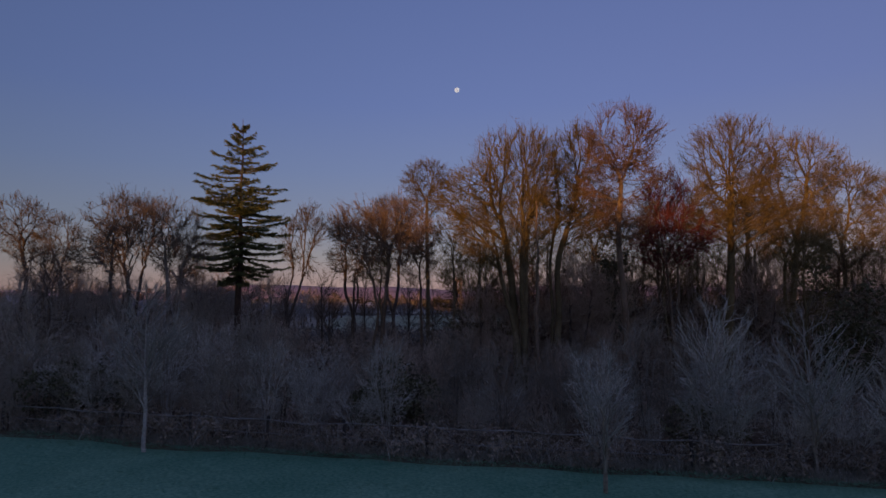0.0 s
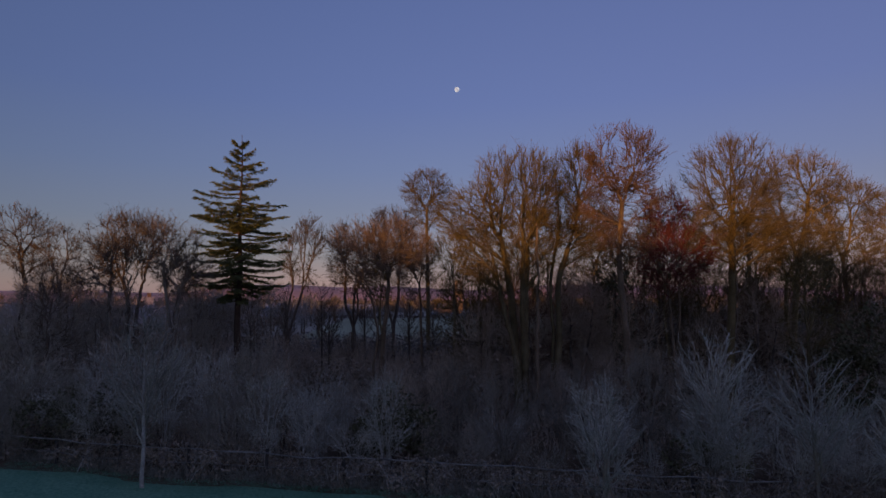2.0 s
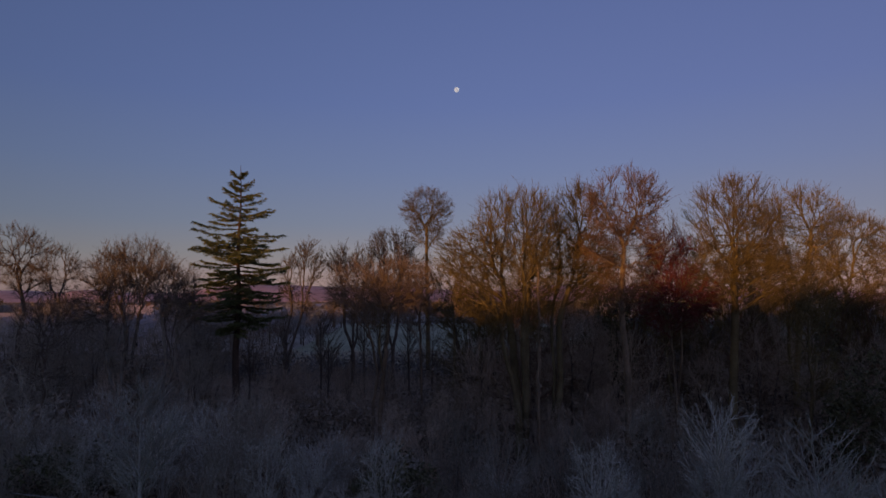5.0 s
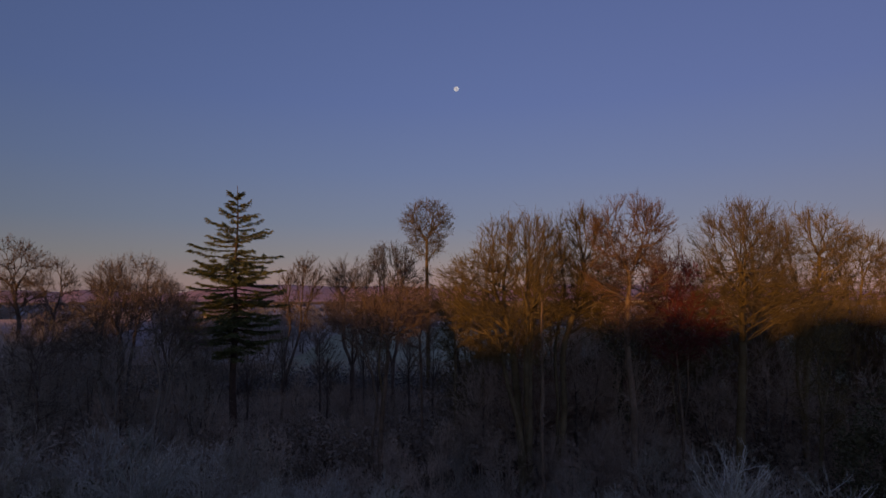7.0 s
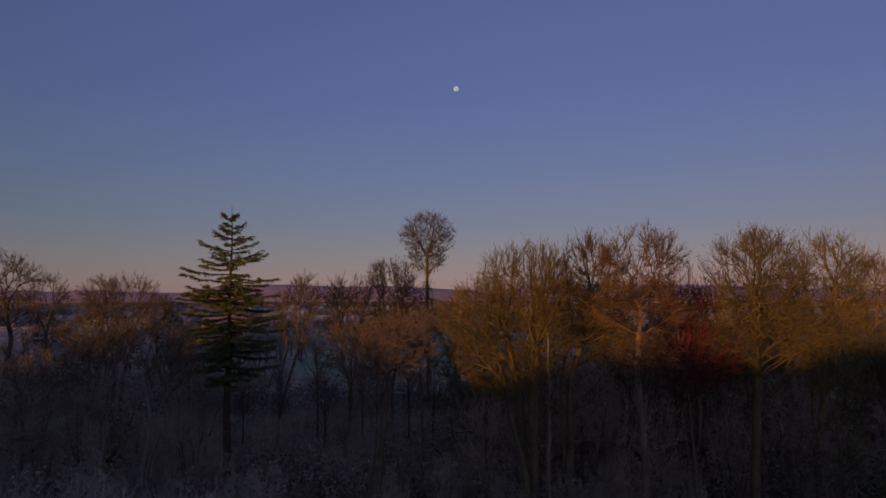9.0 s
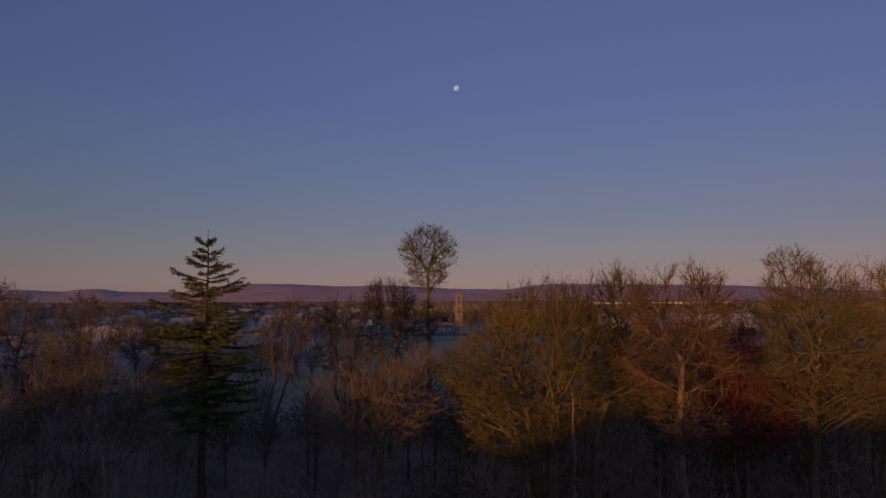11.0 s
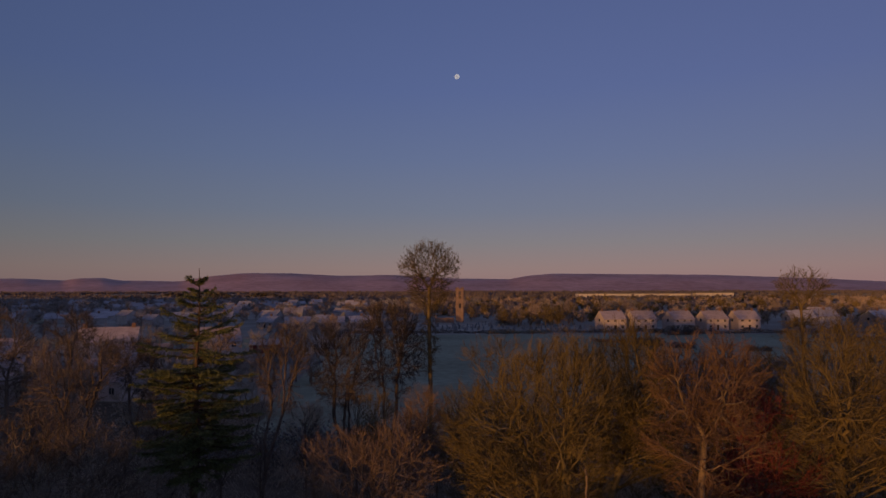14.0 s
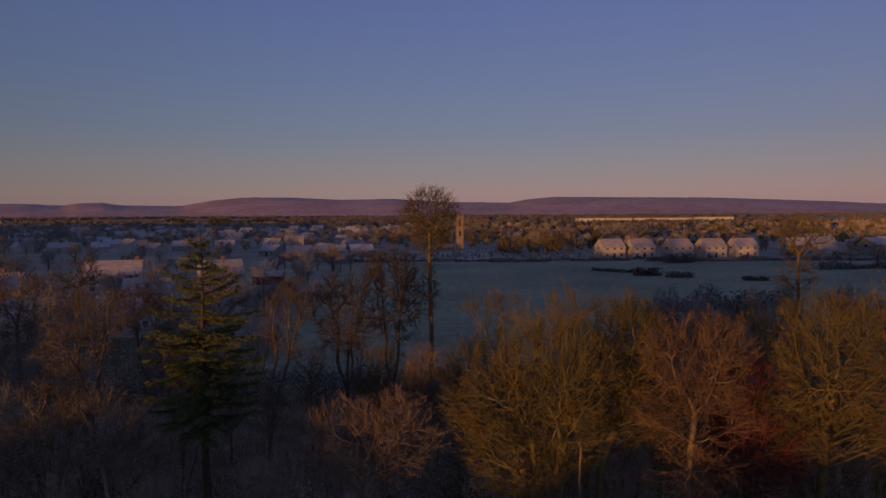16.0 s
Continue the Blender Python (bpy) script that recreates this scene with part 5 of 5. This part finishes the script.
def join_far_rank():
    """All the trees past the churchyard as one mesh."""
    shapes = {}
    for i in range(6, 10):
        both = []
        for me in FAR[i]:
            v = np.empty(len(me.vertices) * 3)
            me.vertices.foreach_get("co", v)
            f = np.empty(len(me.loops), dtype=np.int32)
            me.loops.foreach_get("vertex_index", f)
            k = 3 if len(f) == 3 * len(me.polygons) else 4
            both.append((v.reshape(-1, 3), f.reshape(-1, 3)) if k == 3 else in_threes(v.reshape(-1, 3), f.reshape(-1, 4)))
        shapes[i] = join(both)
    order = ("grey", "russet", "ochre")
    pieces, slots = [], []
    for kind, i, x, y, size, spin in far_rank:
        v, f = shapes[i]
        c, s = math.cos(radians(spin)) * size, math.sin(radians(spin)) * size
        pieces.append((np.stack([v[:, 0] * c - v[:, 1] * s + x, v[:, 0] * s + v[:, 1] * c + y, v[:, 2] * size], 1), f))
        slots.append(np.full(len(f), order.index(kind), dtype=np.int32))
    me = mesh_of("distant_trees", *join(pieces))
    for kind in order:
        me.materials.append(FAR_LOOK[kind][1])
    me.polygons.foreach_set("material_index", np.concatenate(slots))
    return tagged(new("distant_trees", me), "bare hedgerow trees scattered over the far plain", "trees", kind="stuff")


def scatter(n, x0, x1, y0, y1, kinds, s0=0.7, s1=1.1):
    for k in range(n):
        far_tree(kinds[k % len(kinds)], float(rng_h.uniform(x0, x1)), float(rng_h.uniform(y0, y1)), float(rng_h.uniform(s0, s1)))


scatter(18, -105, -34, 92, 165, ("grey", "russet", "grey"), 0.55, 0.9)
scatter(8, -66, -34, 94, 124, ("russet", "russet", "grey"), 0.95, 1.2)
scatter(16, -60, -34, 150, 240, ("grey", "russet"), 0.5, 0.9)
scatter(60, -280, -50, 255, 460, ("grey", "russet", "grey"), 0.5, 0.85)
scatter(24, -190, -60, 190, 260, ("grey", "grey", "russet"), 0.5, 0.8)
scatter(14, 24, 62, 292, 330, ("ochre", "ochre", "russet"), 0.7, 1.1)
scatter(46, -60, 60, 350, 480, ("russet", "russet", "ochre"), 0.6, 1.0)
scatter(44, 60, 260, 300, 460, ("russet", "russet", "ochre"), 0.6, 1.0)
scatter(44, 150, 480, 520, 860, ("ochre", "russet"), 0.7, 1.0)
scatter(50, -460, 180, 480, 780, ("russet", "grey"), 0.7, 1.1)
scatter(60, -330, 300, 300, 520, ("grey", "russet", "grey", "ochre"), 0.6, 1.0)
scatter(50, -520, 620, 520, 900, ("russet", "grey", "ochre"), 0.7, 1.1)
scatter(10, 128, 170, 200, 300, ("grey", "ochre"), 0.6, 0.9)
scatter(26, 27, 66, 92, 130, ("grey", "russet", "grey"), 0.5, 0.75)
scatter(20, -58, -10, 256, 276, ("grey", "grey", "russet"), 0.42, 0.62)
scatter(9, -40, -26, 118, 150, ("grey", "russet"), 0.45, 0.7)


join_far_rank()


def bush_row(name, label, pts, r, h, n, seed, mat=FROST_HEDGE, leaf=0.28):
    """A hedge of leafy clumps along a line."""
    rng_b = np.random.default_rng(seed)
    ob = thing(name, label, "hedge")
    pts = np.array(pts, float)
    t = rng_b.random(n) * (len(pts) - 1)
    i = np.minimum(t.astype(int), len(pts) - 2)
    c = pts[i] + (pts[i + 1] - pts[i]) * (t - i)[:, None]
    p = np.concatenate([c + rng_b.normal(size=(n, 2)) * r * 0.6, np.abs(rng_b.random((n, 1))) * h * (0.7 + 0.3 * np.sin(t * 9)[:, None])], 1)
    nrm = unit(rng_b.normal(size=(n, 3)))
    u = unit(np.cross(nrm, rng_b.normal(size=(n, 3))))
    w = np.cross(nrm, u)
    s = leaf * (0.6 + 0.8 * rng_b.random((n, 1)))
    v = np.stack([p - u * s, p + w * s * 0.7, p + u * s, p - w * s * 0.7], 1).reshape(-1, 3)
    mesh_part("foliage", mesh_of("foliage", v, np.arange(n * 4).reshape(-1, 4)), mat, ob)
    return ob


bush_row("hedge", "dark scrubby hedge island in the pasture", [(46, 222), (51, 218), (55, 215), (60, 213)], 1.0, 1.1, 1500, 1)
bush_row("hedge", "dark scrubby clump in the pasture", [(55, 206), (61, 205)], 1.4, 2.5, 1600, 2)
bush_row("hedge", "low dark scrubby clump in the pasture", [(63, 200), (68.5, 199)], 1.2, 1.7, 1200, 9)
bush_row("hedge", "low dark scrubby clump in the pasture", [(81, 191), (86, 190)], 1.0, 1.2, 900, 15)
bush_row("hedge", "dark hedge along the houses", [(76, 262), (96, 258), (132, 262), (170, 258)], 1.1, 1.7, 4200, 3)
bush_row("hedge", "dark hedge along the churchyard", [(-45, 262), (-20, 264), (10, 262), (44, 266), (70, 264)], 1.0, 1.5, 4200, 4)
bush_row("hedge", "large round dark yew in the churchyard", [(24, 318), (32, 318)], 3.2, 6.0, 2600, 5)
bush_row("hedge", "dark hedge at the pasture's far corner", [(118, 222), (150, 226)], 1.6, 2.6, 2000, 6)
bush_row("hedge", "dark bank of scrub at the wood's far edge", [(12, 88), (30, 92), (60, 104), (90, 130)], 2.4, 3.2, 6000, 8)
bush_row("thicket", "low dark thicket along the pasture's near side", [(-34, 84), (-24, 82), (-12, 85), (0, 82), (12, 86)], 4.0, 2.8, 14000, 14, FROST_HEDGE, 0.14)
bush_row("thicket", "dense dark thicket in the near corner of the pasture", [(32, 116), (44, 122), (58, 132)], 4.2, 5.4, 6500, 11)
bush_row("hedge", "pale sunlit reed bank at the pasture's far side", [(14, 260), (24, 261), (37, 260)], 1.4, 1.5, 2600, 12, FROST_GRASS, 0.22)
bush_row("hedge", "dark evergreen shelter row across the plain", [(-440, 1010), (-340, 1000), (-235, 1005)], 4.0, 11.0, 5000, 13, HEDGE, 1.6)
bush_row("hedge", "dark scrub bank near the houses", [(80, 250), (90, 253)], 2.2, 3.6, 1600, 10)


def canopy(name, label, mats, spots, strips, seed):
    """Bare crowns seen from afar: each a loose heap of upward twig strips over its foot. spots: x, y, half-width, height, kind."""
    rng_c = np.random.default_rng(seed)
    sp = np.array(spots)
    g = np.repeat(np.arange(len(sp)), strips)
    k = len(g)
    out = unit(rng_c.normal(size=(k, 3))) * rng_c.random((k, 1)) ** 0.4
    mid = np.stack([sp[g, 0] + out[:, 0] * sp[g, 2], sp[g, 1] + out[:, 1] * sp[g, 2], sp[g, 3] * (0.52 + 0.46 * out[:, 2])], 1)
    way = unit(np.stack([out[:, 0] * 0.8, out[:, 1] * 0.8, 0.5 + 0.5 * out[:, 2]], 1) + rng_c.normal(size=(k, 3)) * 0.45)
    ln = (sp[g, 2] * 0.5 * (0.5 + rng_c.random(k)))[:, None]
    side = unit(np.cross(way, rng_c.normal(size=(k, 3)) * 0.45 + np.array([-0.3, -1.0, 0.3]))) * ln * 0.4
    low = mid - way * ln
    low[:, 2] = np.maximum(low[:, 2], 0)
    v = np.stack([low - side, low + side, mid + way * ln * 0.9], 1).reshape(-1, 3)
    me = mesh_of(name, v, np.arange(k * 3).reshape(-1, 3))
    for m in mats:
        me.materials.append(m)
    me.polygons.foreach_set("material_index", sp[g, 4].astype(np.int32))
    return tagged(new(name, me), label, "woods", kind="stuff")


def plain_scrub():
    """Gardens, hedgerows and thickets from the churchyard out to the woods."""
    rng_c = np.random.default_rng(64)
    spots = []
    while len(spots) < 2600:
        y = 305 + 620 * rng_c.random() ** 0.75
        x = rng_c.uniform(-0.72, 0.72) * y
        if noise.noise(Vector((x * 0.012, y * 0.02, 7))) < -0.12 and rng_c.random() < 0.85:
            continue
        if 60 < x < 130 and y < 300 or -30 < x < 20 and y < 360:
            continue
        near_house = -280 < x < -40 and y < 480
        if near_house and rng_c.random() < 0.45:
            continue
        s = rng_c.uniform(1.6, 3.6) * (0.7 if near_house else 1.0) * (0.8 + 0.4 * (y - 300) / 600)
        warm = x > -20
        spots.append((x, y, s, s * rng_c.uniform(1.5, 2.1), (rng_c.choice((1, 1, 2)) if warm else rng_c.choice((0, 0, 0, 1)))))
    canopy("hedgerows", "bare brown hedgerows, gardens and thickets over the plain", (FAR_GREY, FAR_RUSSET, WILLOW_TWIG), spots, 46, 65)


plain_scrub()


def far_woods():
    """Winter woods across the plain, low and hazy."""
    rng_w = np.random.default_rng(91)
    spots = []
    while len(spots) < 5200:
        y = 780 + 2000 * rng_w.random() ** 1.25
        x = rng_w.uniform(-0.9, 0.9) * y
        if noise.noise(Vector((x * 0.0035, y * 0.009, 2))) < -0.05:
            continue
        if 1230 < y < 2030 and (-1060 < x < -320 or 490 < x < 1210 and y < 1830):
            continue
        s = rng_w.uniform(3.0, 7.0) * (0.8 + y / 3000)
        spots.append((x, y, s, rng_w.uniform(4.0, 8.0), 0))
    canopy("far_woods", "far brown winter woods across the plain", (WOODS,), spots, 30, 92)


far_woods()
